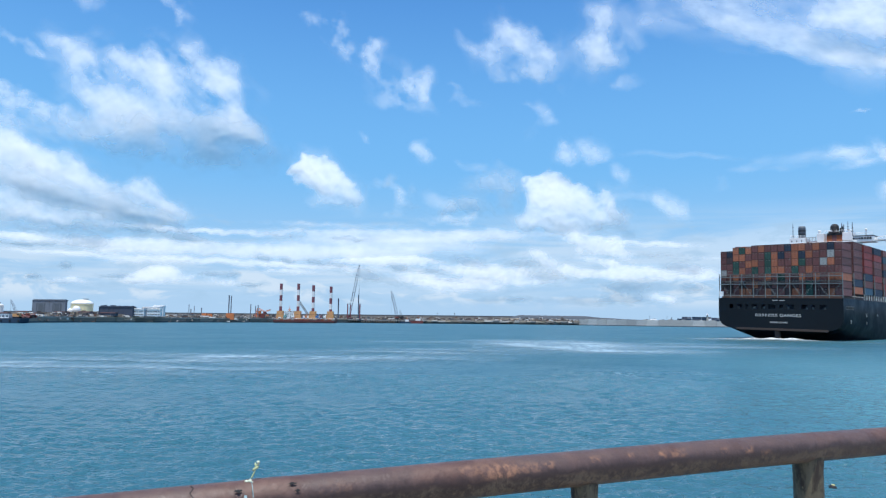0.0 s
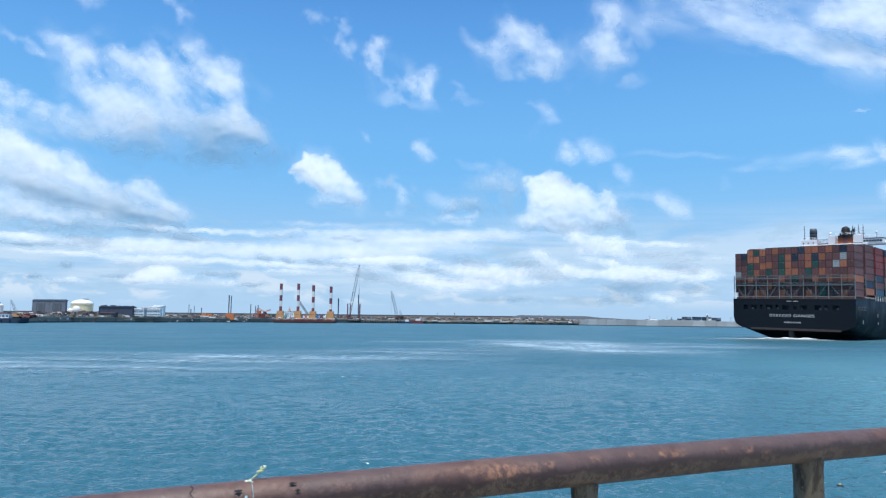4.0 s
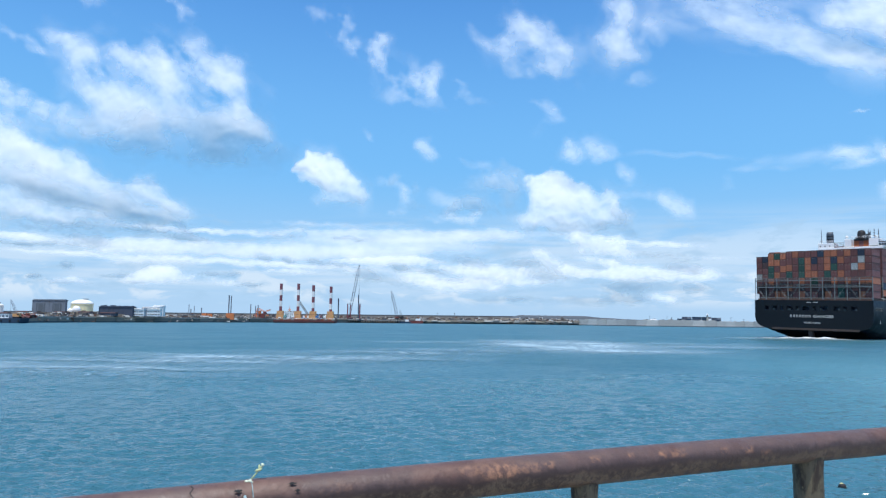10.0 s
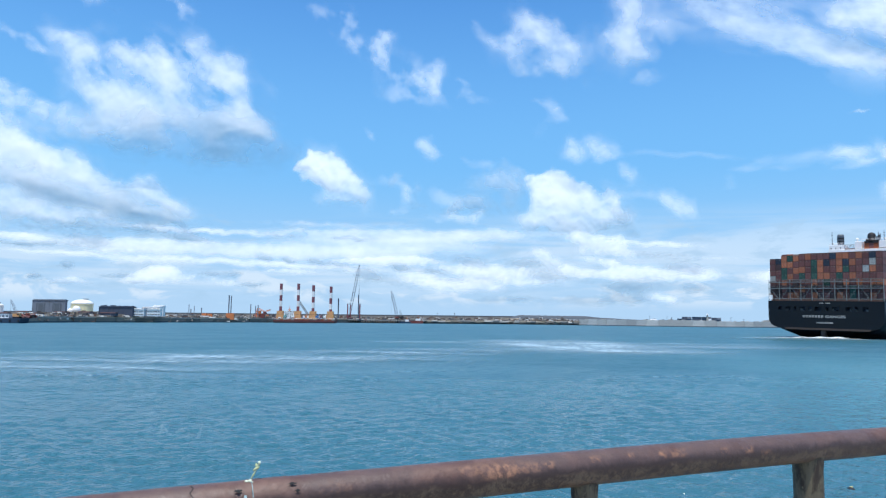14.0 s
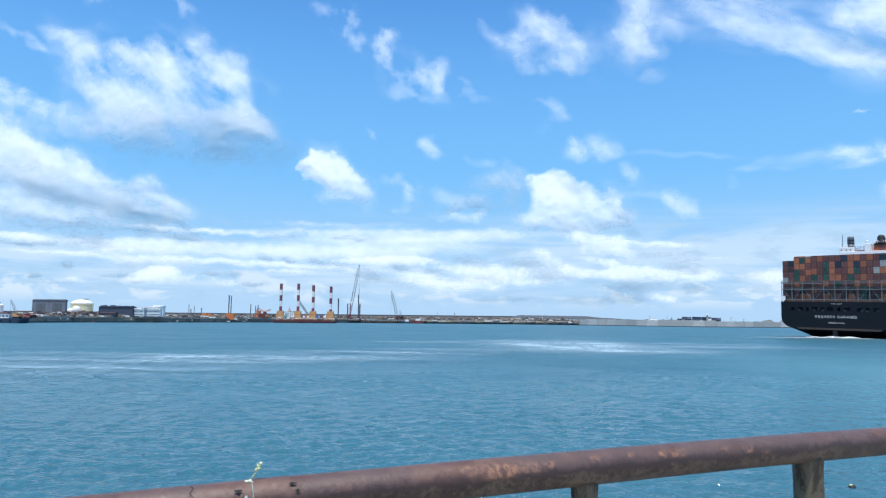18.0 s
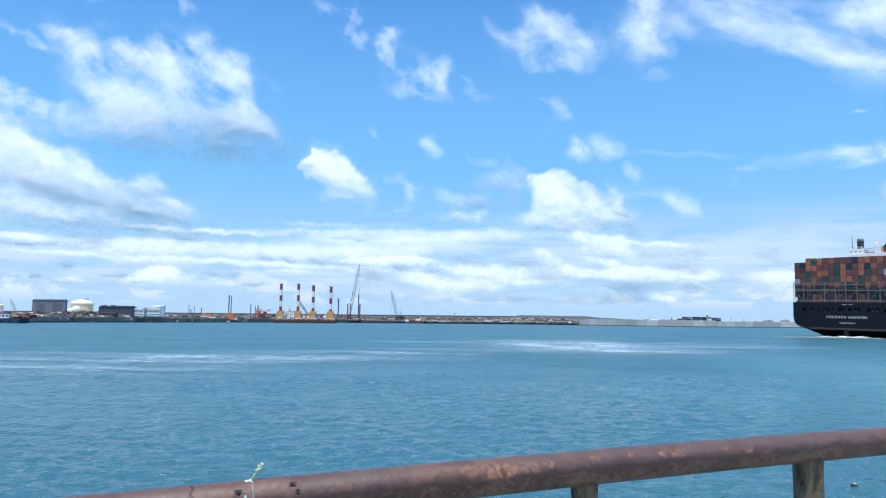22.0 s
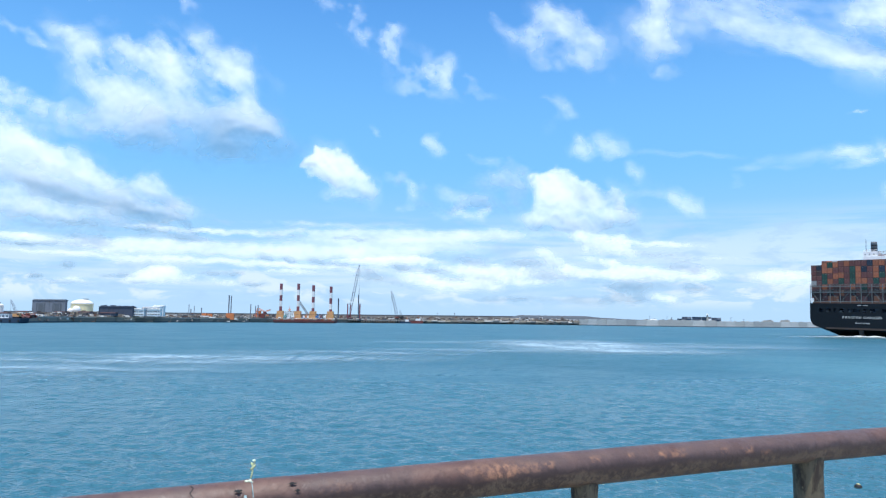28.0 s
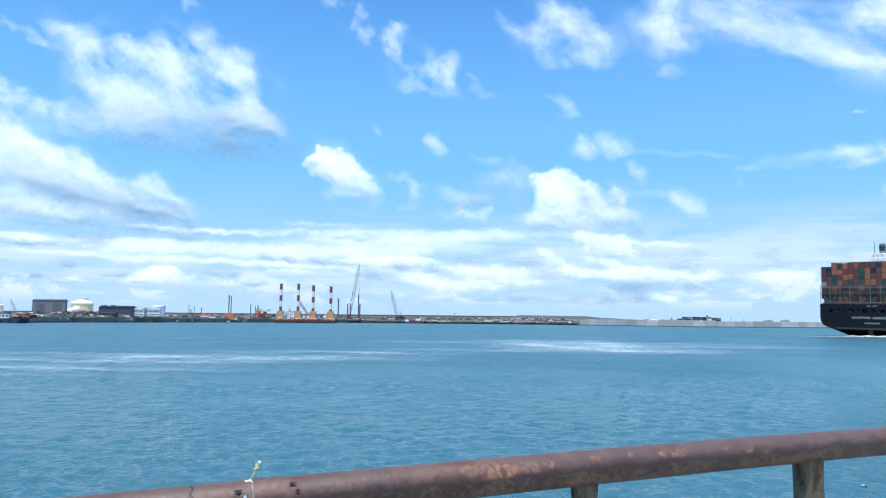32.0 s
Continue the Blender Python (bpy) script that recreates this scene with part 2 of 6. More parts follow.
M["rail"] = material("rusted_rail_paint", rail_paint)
M["post"] = material("peeling_post_paint", post_paint)


def water_mat(g):
    v = g.coord()
    sep = g.node("ShaderNodeSeparateXYZ")
    g.put(sep.inputs[0], v)
    mid = g.noise(g.mapping(v, (0.80, 1.0, 1.0), rot=(0, 0, -0.15)), 1.0, 3.0, 0.6, 0.6)
    small = g.noise(g.mapping(v, (2.1, 3.2, 1.0), rot=(0, 0, 0.12)), 1.0, 3.0, 0.6, 0.4)
    long = g.noise(g.mapping(v, (0.16, 0.10, 1.0), rot=(0, 0, 0.05)), 1.0, 3.0, 0.55, 0.3)
    patch = g.noise(g.mapping(v, (0.012, 0.02, 1.0)), 1.0, 4.0, 0.55)
    h = g.math("ADD", g.math("MULTIPLY", mid, 0.255), g.math("MULTIPLY", small, 0.13))
    h = g.math("ADD", g.math("MULTIPLY", h, g.ramp(patch, 0.3, 0.7, 0.75, 1.25)), g.math("MULTIPLY", long, 0.35))
    c = g.mix(g.ramp(patch, 0.35, 0.65), (0.034, 0.119, 0.152), (0.042, 0.137, 0.174))
    # paler, greener water with silt stirred up along the near quay
    silt = g.math("SUBTRACT", sep.outputs[0], g.math("MULTIPLY", sep.outputs[1], 0.22))
    silt = g.math("ADD", silt, g.math("MULTIPLY", g.math("SUBTRACT", patch, 0.5), 40.0))
    c = g.mix(g.math("MULTIPLY", g.ramp(silt, 2.0, 34.0), g.ramp(sep.outputs[1], 190.0, 55.0)), c, (0.086, 0.225, 0.258))
    gust = g.noise(g.mapping(v, (0.030, 0.055, 1.0)), 1.0, 5.0, 0.65, 0.4)
    rough = g.ramp(sep.outputs[1], 32.0, 130.0, 0.12, 0.40)      # wind ruffles the open basin
    rough = g.math("ADD", rough, g.ramp(gust, 0.35, 0.65, -0.035, 0.045))
    g.out(g.principled(c, rough, 0.0, g.bump(h, 1.0, 1.0), 0.5, 1.33))


M["water"] = material("sea_water", water_mat)


def film_mat(color, lo, hi):
    """Fine foam on the water, open at its edges."""
    def build(g):
        v = g.coord()
        at = g.node("ShaderNodeAttribute")
        at.attribute_name = "cover"
        n = g.noise(g.mapping(v, (0.06, 0.10, 1.0)), 1.0, 6.0, 0.68, 0.7)
        n2 = g.noise(g.mapping(v, (0.75, 0.34, 1.0)), 1.0, 5.0, 0.7)
        a = g.math("MULTIPLY", at.outputs["Fac"], g.ramp(g.math("ADD", g.math("MULTIPLY", n, 0.5), g.math("MULTIPLY", n2, 0.5)), lo, hi, 0.0, 0.95), clamp=True)
        tr = g.node("ShaderNodeBsdfTransparent")
        mx = g.node("ShaderNodeMixShader")
        g.put(mx.inputs[0], a)
        g.put(mx.inputs[1], tr.outputs[0])
        g.put(mx.inputs[2], g.principled(color, 0.6, 0.0, g.bump(n2, 0.4, 0.2)))
        g.out(mx.outputs[0])
    return build


M["film"] = material("foam_film", film_mat((0.37, 0.52, 0.59), 0.38, 0.66))
M["film_thick"] = material("thick_foam_film", film_mat((0.40, 0.55, 0.62), 0.34, 0.64))
M["foam"] = material("white_foam", film_mat((0.68, 0.73, 0.71), 0.36, 0.60))
M["churn"] = material("churned_water", film_mat((0.125, 0.245, 0.285), 0.2, 0.55))


def cloud_mat(g):
    at = g.node("ShaderNodeAttribute")
    at.attribute_name = "vapour"
    v = g.coord()
    n = g.noise(g.mapping(v, (1.0, 1.25, 0.0), rot=(0, 0, 0.6)), 0.0048, 5.0, 0.50, 0.2)
    thick = g.math("MULTIPLY", at.outputs["Fac"], g.ramp(n, 0.30, 0.70, 0.55, 1.45, False))
    thick = g.math("MAXIMUM", g.math("SUBTRACT", thick, 0.025), 0.0)
    a = g.math("MULTIPLY", g.math("SUBTRACT", 1.0, g.math("POWER", 2.718, g.math("MULTIPLY", thick, -0.85))), 0.97)
    df = g.node("ShaderNodeBsdfDiffuse")
    df.inputs[0].default_value = (0.86, 0.86, 0.845, 1)
    tl = g.node("ShaderNodeBsdfTranslucent")
    tl.inputs[0].default_value = (0.86, 0.86, 0.845, 1)
    m1 = g.node("ShaderNodeMixShader")
    m1.inputs[0].default_value = 0.3
    g.put(m1.inputs[1], df.outputs[0])
    g.put(m1.inputs[2], tl.outputs[0])
    tr = g.node("ShaderNodeBsdfTransparent")
    mx = g.node("ShaderNodeMixShader")
    g.put(mx.inputs[0], a)
    g.put(mx.inputs[1], tr.outputs[0])
    g.put(mx.inputs[2], m1.outputs[0])
    g.out(mx.outputs[0])


M["cloud"] = material("cloud_vapour", cloud_mat)


# ---------------------------------------------------------------- mesh helpers
def box(bm, c, s, m=None):
    r = bmesh.ops.create_cube(bm, size=1.0)
    bmesh.ops.scale(bm, vec=s, verts=r["verts"])
    if m is not None:
        bmesh.ops.transform(bm, matrix=m, verts=r["verts"])
    bmesh.ops.translate(bm, vec=c, verts=r["verts"])
    return r["verts"]


def rod(bm, a, b, r, r2=None, n=8):
    a, b = Vector(a), Vector(b)
    d = b - a
    m = Matrix.Translation((a + b) / 2) @ d.to_track_quat("Z", "Y").to_matrix().to_4x4()
    return bmesh.ops.create_cone(bm, cap_ends=True, segments=n, radius1=r, radius2=r if r2 is None else r2, depth=d.length, matrix=m)["verts"]


def lathe(bm, prof, n=24, c=(0, 0, 0)):
    """A turned body from (radius, height) pairs."""
    rings = []
    for r, z in prof:
        rings.append([bm.verts.new((c[0] + r * math.cos(2 * math.pi * i / n), c[1] + r * math.sin(2 * math.pi * i / n), c[2] + z)) for i in range(n)])
    for p, q in zip(rings, rings[1:]):
        for i in range(n):
            bm.faces.new((p[i], p[(i + 1) % n], q[(i + 1) % n], q[i]))
    bm.faces.new(rings[-1])
    bm.faces.new(rings[0][::-1])


def mesh_of(name, bm, mat, smooth=False):
    bmesh.ops.recalc_face_normals(bm, faces=bm.faces)
    me = bpy.data.meshes.new(name)
    bm.to_mesh(me)
    bm.free()
    me.materials.append(mat)
    if smooth:
        me.polygons.foreach_set("use_smooth", [True] * len(me.polygons))
    return me


def part(name, bm, mat, parent, label="", smooth=False):
    ob = new(name, mesh_of(name, bm, mat, smooth))
    ob.parent = parent
    if label:
        ob["label"] = label
    return ob


def thing(name, label, category, m=None, group="", kind=""):
    ob = new(name)
    if m is not None:
        ob.matrix_world = m
    return tagged(ob, label, category, group, kind)


def solo(name, bm, mat, label, category="", kind="", smooth=False, group=""):
    return tagged(new(name, mesh_of(name, bm, mat, smooth)), label, category, group, kind)


def lattice(bm, a, b, w, n, r):
    """Four chords and their diagonals between two points, tapered at both ends."""
    a, b = Vector(a), Vector(b)
    d = (b - a).normalized()
    s = d.cross(Vector((0, 1, 0.01))).normalized()
    t = d.cross(s).normalized()
    rows = []
    for i in range(n + 1):
        k = i / n
        ww = w * min(1.0, 0.25 + 5 * k, 0.3 + 4 * (1 - k)) / 2
        p = a.lerp(b, k)
        rows.append([p + s * ww * i1 + t * ww * i2 for i1, i2 in ((1, 1), (1, -1), (-1, -1), (-1, 1))])
    for p, q in zip(rows, rows[1:]):
        for j in range(4):
            rod(bm, p[j], q[j], r, n=4)
            rod(bm, p[j], q[(j + 1) % 4], r * 0.6, n=4)


# ---------------------------------------------------------------- sea
def swell(x, y):
    """Height of a choppy harbour sea, crests running across the basin."""
    rng = np.random.default_rng(7)
    h = np.zeros_like(x)
    far = np.clip((y - 150.0) / 90.0, 0, 1)
    spacing = 0.0031 * np.maximum(y, 30.0) * (1 + 8 * far * far)
    for i in range(96):
        lam = 0.21 * (1.0285 ** i) * (0.9 + 0.2 * rng.random())
        ang = math.radians(80 + rng.normal() * 46)
        k = 2 * math.pi / lam
        amp = 0.0040 * lam ** 0.5
        ph = k * (x * math.cos(ang) + y * math.sin(ang)) + rng.random() * 6.28
        h += amp * np.clip(lam / spacing / 3 - 0.6, 0, 1) * (np.sin(ph) + 0.25 * np.sin(2 * ph + 1.2))
    return h * (1.0 + 0.35 * np.clip((58.0 - y) / 30.0, 0, 1))      # steeper chop thrown back by the quay


def make_sea():
    near = 18.0 * (240.0 / 18.0) ** (np.arange(860) / 860)
    ys = np.concatenate([near, 240.0 * (6200.0 / 240.0) ** (np.arange(120) / 119)])
    n_r, n_c = len(ys), 680
    cs = np.linspace(-0.85, 0.85, n_c)
    yy, cc = np.meshgrid(ys, cs, indexing="ij")
    xx = cc * (yy + 12.0)
    zz = swell(xx, yy)
    co = np.stack([xx, yy, zz], -1).reshape(-1, 3)
    i = np.arange(n_r * n_c).reshape(n_r, n_c)
    f = np.stack([i[:-1, :-1], i[:-1, 1:], i[1:, 1:], i[1:, :-1]], -1).reshape(-1, 4)
    me = bpy.data.meshes.new("water")
    me.from_pydata(co.tolist(), [], f.tolist())
    me.materials.append(M["water"])
    me.polygons.foreach_set("use_smooth", [True] * len(me.polygons))
    return tagged(new("water", me), "choppy blue-green harbour water under a bright sky", "sea", kind="structure")


water = make_sea()
bm = bmesh.new()
box(bm, (0, 1000, -1.6), (14000, 12000, 2.0))
solo("water_deep", bm, M["water"], "open blue sea spreading around the harbour", "sea", "structure")


def foam_sheet(name, label, x0, x1, y0, y1, blobs, z=0.16, mat="film", heave=0.0):
    """A patch of foam film; blobs: (x, y, half length, half width, weight)."""
    nx, ny = 90, 60
    xs, ys = np.linspace(x0, x1, nx), np.linspace(y0, y1, ny)
    gx, gy = np.meshgrid(xs, ys)
    d = np.zeros_like(gx)
    for x, y, a, b, w in blobs:
        d = np.maximum(d, w * np.exp(-(((gx - x) / a) ** 2 + ((gy - y) / b) ** 2)))
    edge = np.minimum.reduce([gx - x0, x1 - gx, (gy - y0) * 4, (y1 - gy) * 4]) / (0.12 * (x1 - x0))
    d *= np.clip(edge, 0, 1)
    cx, cy = (x0 + x1) / 2, (y0 + y1) / 2
    rough = np.random.default_rng(5).random(gx.shape)
    co = np.stack([gx - cx, gy - cy, heave * np.minimum(d, 1.2) * (0.4 + rough)], -1).reshape(-1, 3)
    i = np.arange(nx * ny).reshape(ny, nx)
    f = np.stack([i[:-1, :-1], i[:-1, 1:], i[1:, 1:], i[1:, :-1]], -1).reshape(-1, 4)
    me = bpy.data.meshes.new(name)
    me.from_pydata(co.tolist(), [], f.tolist())
    at = me.attributes.new("cover", "FLOAT", "POINT")
    at.data.foreach_set("value", d.ravel().astype(np.float32))
    me.materials.append(M[mat])
    ob = tagged(new(name, me), label, "foam", kind="stuff")
    ob.location = (cx, cy, z)
    return ob


streak_left = foam_sheet("foam_streak", "long pale streaks of foam drifting on the water", -150, 25, 60, 165,
                         [(-75, 94, 48, 7, 0.9), (-38, 102, 28, 7, 0.9), (-24, 114, 32, 9, 1.1), (-50, 118, 34, 6, 0.6), (2, 132, 32, 8, 0.9), (-54, 86, 34, 5, 1.0), (-46, 78, 24, 3, 0.5), (-95, 104, 40, 6, 0.6)])
streak_right = foam_sheet("foam_streak", "broad pale patch of foam left in the water", -30, 110, 100, 310,
                          [(22, 188, 13, 30, 1.1), (38, 186, 16, 32, 1.2), (29, 164, 18, 22, 1.1), (38, 150, 18, 12, 1.0), (22, 150, 18, 9, 0.8), (6, 146, 24, 7, 0.7), (55, 178, 36, 10, 0.7), (-5, 195, 40, 7, 0.45), (60, 200, 34, 8, 0.4)], 0.16, "film_thick")



# ---------------------------------------------------------------- container ship (x starboard, y forward, z up from the waterline)
ship = thing("container_ship", "large black-hulled container ship loaded with orange and maroon containers, under way", "container ship")
BAY = 14.6
COL, TIER, BASE = 2.53, 2.9, 17.0


def hull_mesh():
    # stations: distance forward, then half breadths and heights from keel to deck edge
    aft = [
        (0.35, [(0, 3.5), (8, 3.5), (13.5, 3.5), (18.5, 3.9), (21.6, 5.0), (23.0, 7.6), (23.2, 11.0), (23.2, 16.0)]),
        (5.0, [(0, 1.1), (7, 1.3), (12.5, 1.7), (18, 2.8), (21.5, 4.6), (23.0, 7.4), (23.2, 11.0), (23.2, 16.0)]),
        (12.0, [(0, -2.6), (5, -2.2), (10, -1.2), (16, 1.0), (20.8, 3.6), (22.8, 7.0), (23.1, 11.0), (23.1, 16.0)]),
        (25.0, [(0, -9), (3, -8), (8, -5), (15, -1.2), (20.5, 2.2), (22.6, 6.0), (22.9, 10.5), (22.9, 16.0)]),
        (50.0, [(0, -13), (6, -12.5), (14, -10), (19.5, -5), (22.0, 0.5), (22.8, 5.0), (22.8, 10.0), (22.8, 16.1)]),
    ]
    middle = [
        (85.0, [(0, -13), (14, -13), (19.5, -12.5), (22.4, -9), (22.8, -3), (22.8, 4.0), (22.8, 10.0), (22.8, 16.2)]),
        (230.0, [(0, -13), (14, -13), (19.5, -12.5), (22.4, -9), (22.8, -3), (22.8, 4.0), (22.8, 10.0), (22.8, 16.2)]),
        (280.0, [(0, -13), (9, -13), (14, -12), (17.5, -8), (19.5, -2), (20.5, 4.0), (21.8, 10.0), (22.4, 16.8)]),
    ]
    bow = [
        (315.0, [(0, -13), (2.5, -13), (4.5, -11), (6.5, -7), (8, -2), (10, 4.0), (13.5, 11.0), (17.0, 19.0)]),
        (333.0, [(0, -11), (0.5, -10.5), (0.8, -8), (1.0, -5), (1.3, -1), (2.2, 5.0), (4.5, 12.0), (8.0, 20.5)]),
        (340.0, [(0, -6), (0.1, -5), (0.15, -3), (0.2, 0), (0.3, 3), (0.5, 8.0), (0.9, 14.0), (1.4, 21.0)]),
    ]
    bm = bmesh.new()
    rows = []
    for v, prof in aft + middle + bow:
        rows.append([bm.verts.new((-x, v, z)) for x, z in prof[:0:-1]] + [bm.verts.new((x, v, z)) for x, z in prof])
    for p, q in zip(rows, rows[1:]):
        for i in range(len(p) - 1):
            bm.faces.new((p[i], q[i], q[i + 1], p[i + 1]))
        bm.faces.new((p[-1], q[-1], q[0], p[0]))          # deck
    bm.faces.new(rows[-1])
    return bm


part("hull", hull_mesh(), M["hull"], ship, "black painted steel hull", smooth=True)
# transom: lower plate, pillars between the mooring ports, upper plate
bm = bmesh.new()
low = [(-23.2, 11.7), (-23.2, 8.6), (-22.9, 7.0), (-22.2, 5.6), (-21.0, 4.7), (-19.0, 4.0), (-16.0, 3.6), (-13.0, 3.4)]
ring = low + [(-x, z) for x, z in low[::-1]]
front = [bm.verts.new((x, 0.0, z)) for x, z in ring]
back = [bm.verts.new((x, 0.3, z)) for x, z in ring]
bm.faces.new(front)
bm.faces.new(back[::-1])
for i in range(len(ring)):
    j = (i + 1) % len(ring)
    bm.faces.new((front[i], back[i], back[j], front[j]))
part("transom_plate", bm, M["hull"], ship, "black transom plating")
bm = bmesh.new()
box(bm, (0, 0.15, 14.75), (46.4, 0.3, 2.5))
part("transom_bulwark", bm, M["hull"], ship)
u = -23.2
rng = random.Random(4)
for k, (w, gap) in enumerate([(4.4, 1.6), (1.5, 2.2), (1.2, 1.2), (1.4, 2.4), (1.3, 1.3), (1.2, 2.8), (1.5, 1.4), (1.3, 2.6), (2.6, 2.4), (1.2, 1.3), (1.6, 2.2), (1.8, 0.0)]):
    if k == 11:
        w = 23.2 - u
    bm = bmesh.new()
    box(bm, (u + w / 2, 0.15, 12.6), (w, 0.3, 1.8))
    part("transom_pillar", bm, M["hull"], ship)
    u += w + gap
bm = bmesh.new()
box(bm, (0, 3.0, 12.6), (45.8, 0.2, 2.6))
part("mooring_deck_bulkhead", bm, M["shed_dark"], ship, "dark blue-grey mooring deck bulkhead")
for x in (-15.5, -9.0, -5.2, 0.5, 3.5, 10.8, 12.6, 17.0):
    bm = bmesh.new()
    rod(bm, (x - 0.5, 1.0, 12.2), (x + 0.5, 1.0, 12.2), 0.45, n=10)
    box(bm, (x, 1.0, 11.9), (1.3, 0.8, 0.3))
    part("mooring_winch", bm, M["steel"], ship, "pale grey mooring winch")
bm = bmesh.new()
box(bm, (1, 0.12, 3.75), (34, 0.5, 0.85))
part("transom_ledge", bm, M["boot"], ship, "rust-stained lower edge of the transom")
bm = bmesh.new()
box(bm, (-0.6, 2.4, 0.0), (1.9, 3.2, 7.4))
bmesh.ops.bevel(bm, geom=bm.edges[:], offset=0.3, segments=2, affect="EDGES")
part("rudder", bm, M["boot"], ship, "rust-red rudder head")
bm = bmesh.new()
box(bm, (0, 160.8, 16.45), (44.6, 319, 1.0))
part("hatch_base", bm, M["deck"], ship, "red-brown hatch coaming deck")


# lettering: the first word as plain bars, the rest in block capitals
def words(text, size, x, z, name, parent):
    cu = bpy.data.curves.new(name, "FONT")
    cu.body, cu.size, cu.align_x, cu.align_y, cu.extrude, cu.offset = text, size, "CENTER", "CENTER", 0.02, 0.03
    tmp = bpy.data.objects.new(name, cu)
    me = bpy.data.meshes.new_from_object(tmp)
    bpy.data.objects.remove(tmp)
    me.materials.clear()
    me.materials.append(M["letter"])
    ob = new(name, me)
    ob.parent = parent
    ob.matrix_basis = pose(x, -0.03, z, 90, 0, 0)
    ob["label"] = "white painted lettering"
    return ob


for i in range(7):
    bm = bmesh.new()
    x = -8.0 + i * 1.24
    box(bm, (x, -0.01, 9.62), (0.85, 0.05, 0.26))
    box(bm, (x - 0.28, -0.01, 9.2), (0.24, 0.05, 1.1))
    box(bm, (x + 0.28, -0.01, 9.1), (0.22, 0.05, 0.8))
    part("lettering_bar", bm, M["letter"], ship, "white painted bar")
words("GANGES", 1.5, 4.7, 9.2, "lettering", ship).scale.x = 1.36
words("HONG KONG", 0.85, 0.4, 6.5, "lettering", ship).scale.x = 1.2
for i in range(2):
    bm = bmesh.new()
    box(bm, (-0.8 + i * 2.6, -0.01, 15.1), (1.9, 0.05, 0.26))
    part("lettering_bar", bm, M["letter"], ship, "white painted bar")
# fairleads and draught marks on the starboard quarter, scuffed paint low on the side
for y, z, h in ((9.0, 6.9, 1.6), (30.0, 9.6, 1.6), (30.0, 6.5, 1.2), (46.0, 10.0, 1.0)):
    bm = bmesh.new()
    for i in range(3):
        box(bm, (23.22, y, z + i * h / 3), (0.12, 0.7, h / 5))
    part("draught_mark", bm, M["letter"], ship, "small white draught marks")
for y in (4.0, 6.6, 9.4, 12.2):
    bm = bmesh.new()
    box(bm, (23.16, y, 12.6), (0.25, 1.6, 1.3))
    part("fairlead", bm, M["steel"], ship, "grey steel fairlead")
    bm = bmesh.new()
    # no recess here: the mouth's shade is a proud dark block
    box(bm, (23.27, y, 12.6), (0.12, 1.1, 0.9))
    part("fairlead_mouth", bm, M["dark"], ship)


# containers
def container_mesh(name, mat, edge, h):
    """Ribbed steel box, its doors with locking bars facing aft."""
    L, W = 12.19, 2.44
    bm = bmesh.new()
    box(bm, (0, L / 2, h / 2), (W - 0.12, L - 0.12, h - 0.12))
    for i in range(10):
        y = 0.9 + i * 1.155
        for x in (-W / 2 + 0.045, W / 2 - 0.045):
            box(bm, (x, y, h / 2), (0.07, 0.5, h - 0.3))
    body = len(bm.faces)
    for x in (-W / 2 + 0.07, W / 2 - 0.07):
        for y in (0.09, L - 0.09):
            box(bm, (x, y, h / 2), (0.17, 0.2, h - 0.03))
        for z in (0.08, h - 0.08):
            box(bm, (x, L / 2, z), (0.14, L - 0.2, 0.15))
    for z in (0.08, h - 0.08):
        for y in (0.07, L - 0.07):
            box(bm, (0, y, z), (W - 0.3, 0.16, 0.17))
    for x in (-0.8, -0.35, 0.0, 0.35, 0.8):
        rod(bm, (x, 0.02, 0.2), (x, 0.02, h - 0.2), 0.04, n=4)
    box(bm, (0, 0.04, h / 2), (0.1, 0.1, h - 0.3))
    for z in (0.75, 1.5, 2.2):
        box(bm, (0, 0.05, z), (W - 0.4, 0.06, 0.07))
    frames = len(bm.faces)
    for x, z, w, k in ((0.62, h - 0.5, 0.5, 0.1), (-0.55, h - 0.55, 0.25, 0.12)):
        box(bm, (x, 0.03, z), (w, 0.05, k))
    bm.faces.ensure_lookup_table()
    for f in bm.faces[body:frames]:
        f.material_index = 1
    for f in bm.faces[frames:]:
        f.material_index = 2
    me = mesh_of(name, bm, mat)
    me.materials.append(edge)
    me.materials.append(M["conc"])
    return me


BOXES = {k: (container_mesh("container", M["box_" + k], M["edge_" + k], 2.86), container_mesh("container", M["box_" + k], M["edge_" + k], 2.56)) for k in BOX_COLORS}
BOX_WORDS = {"o": "orange", "m": "maroon", "g": "green", "b": "dark blue", "w": "white", "d": "dark brown", "r": "red", "l": "light blue"}


def put_box(k, x, y, z, low=False):
    ob = new("container", BOXES[k][1 if low else 0])
    ob.parent = ship
    ob.location = (x, y, z)
    ob["label"] = BOX_WORDS[k] + " corrugated shipping container"


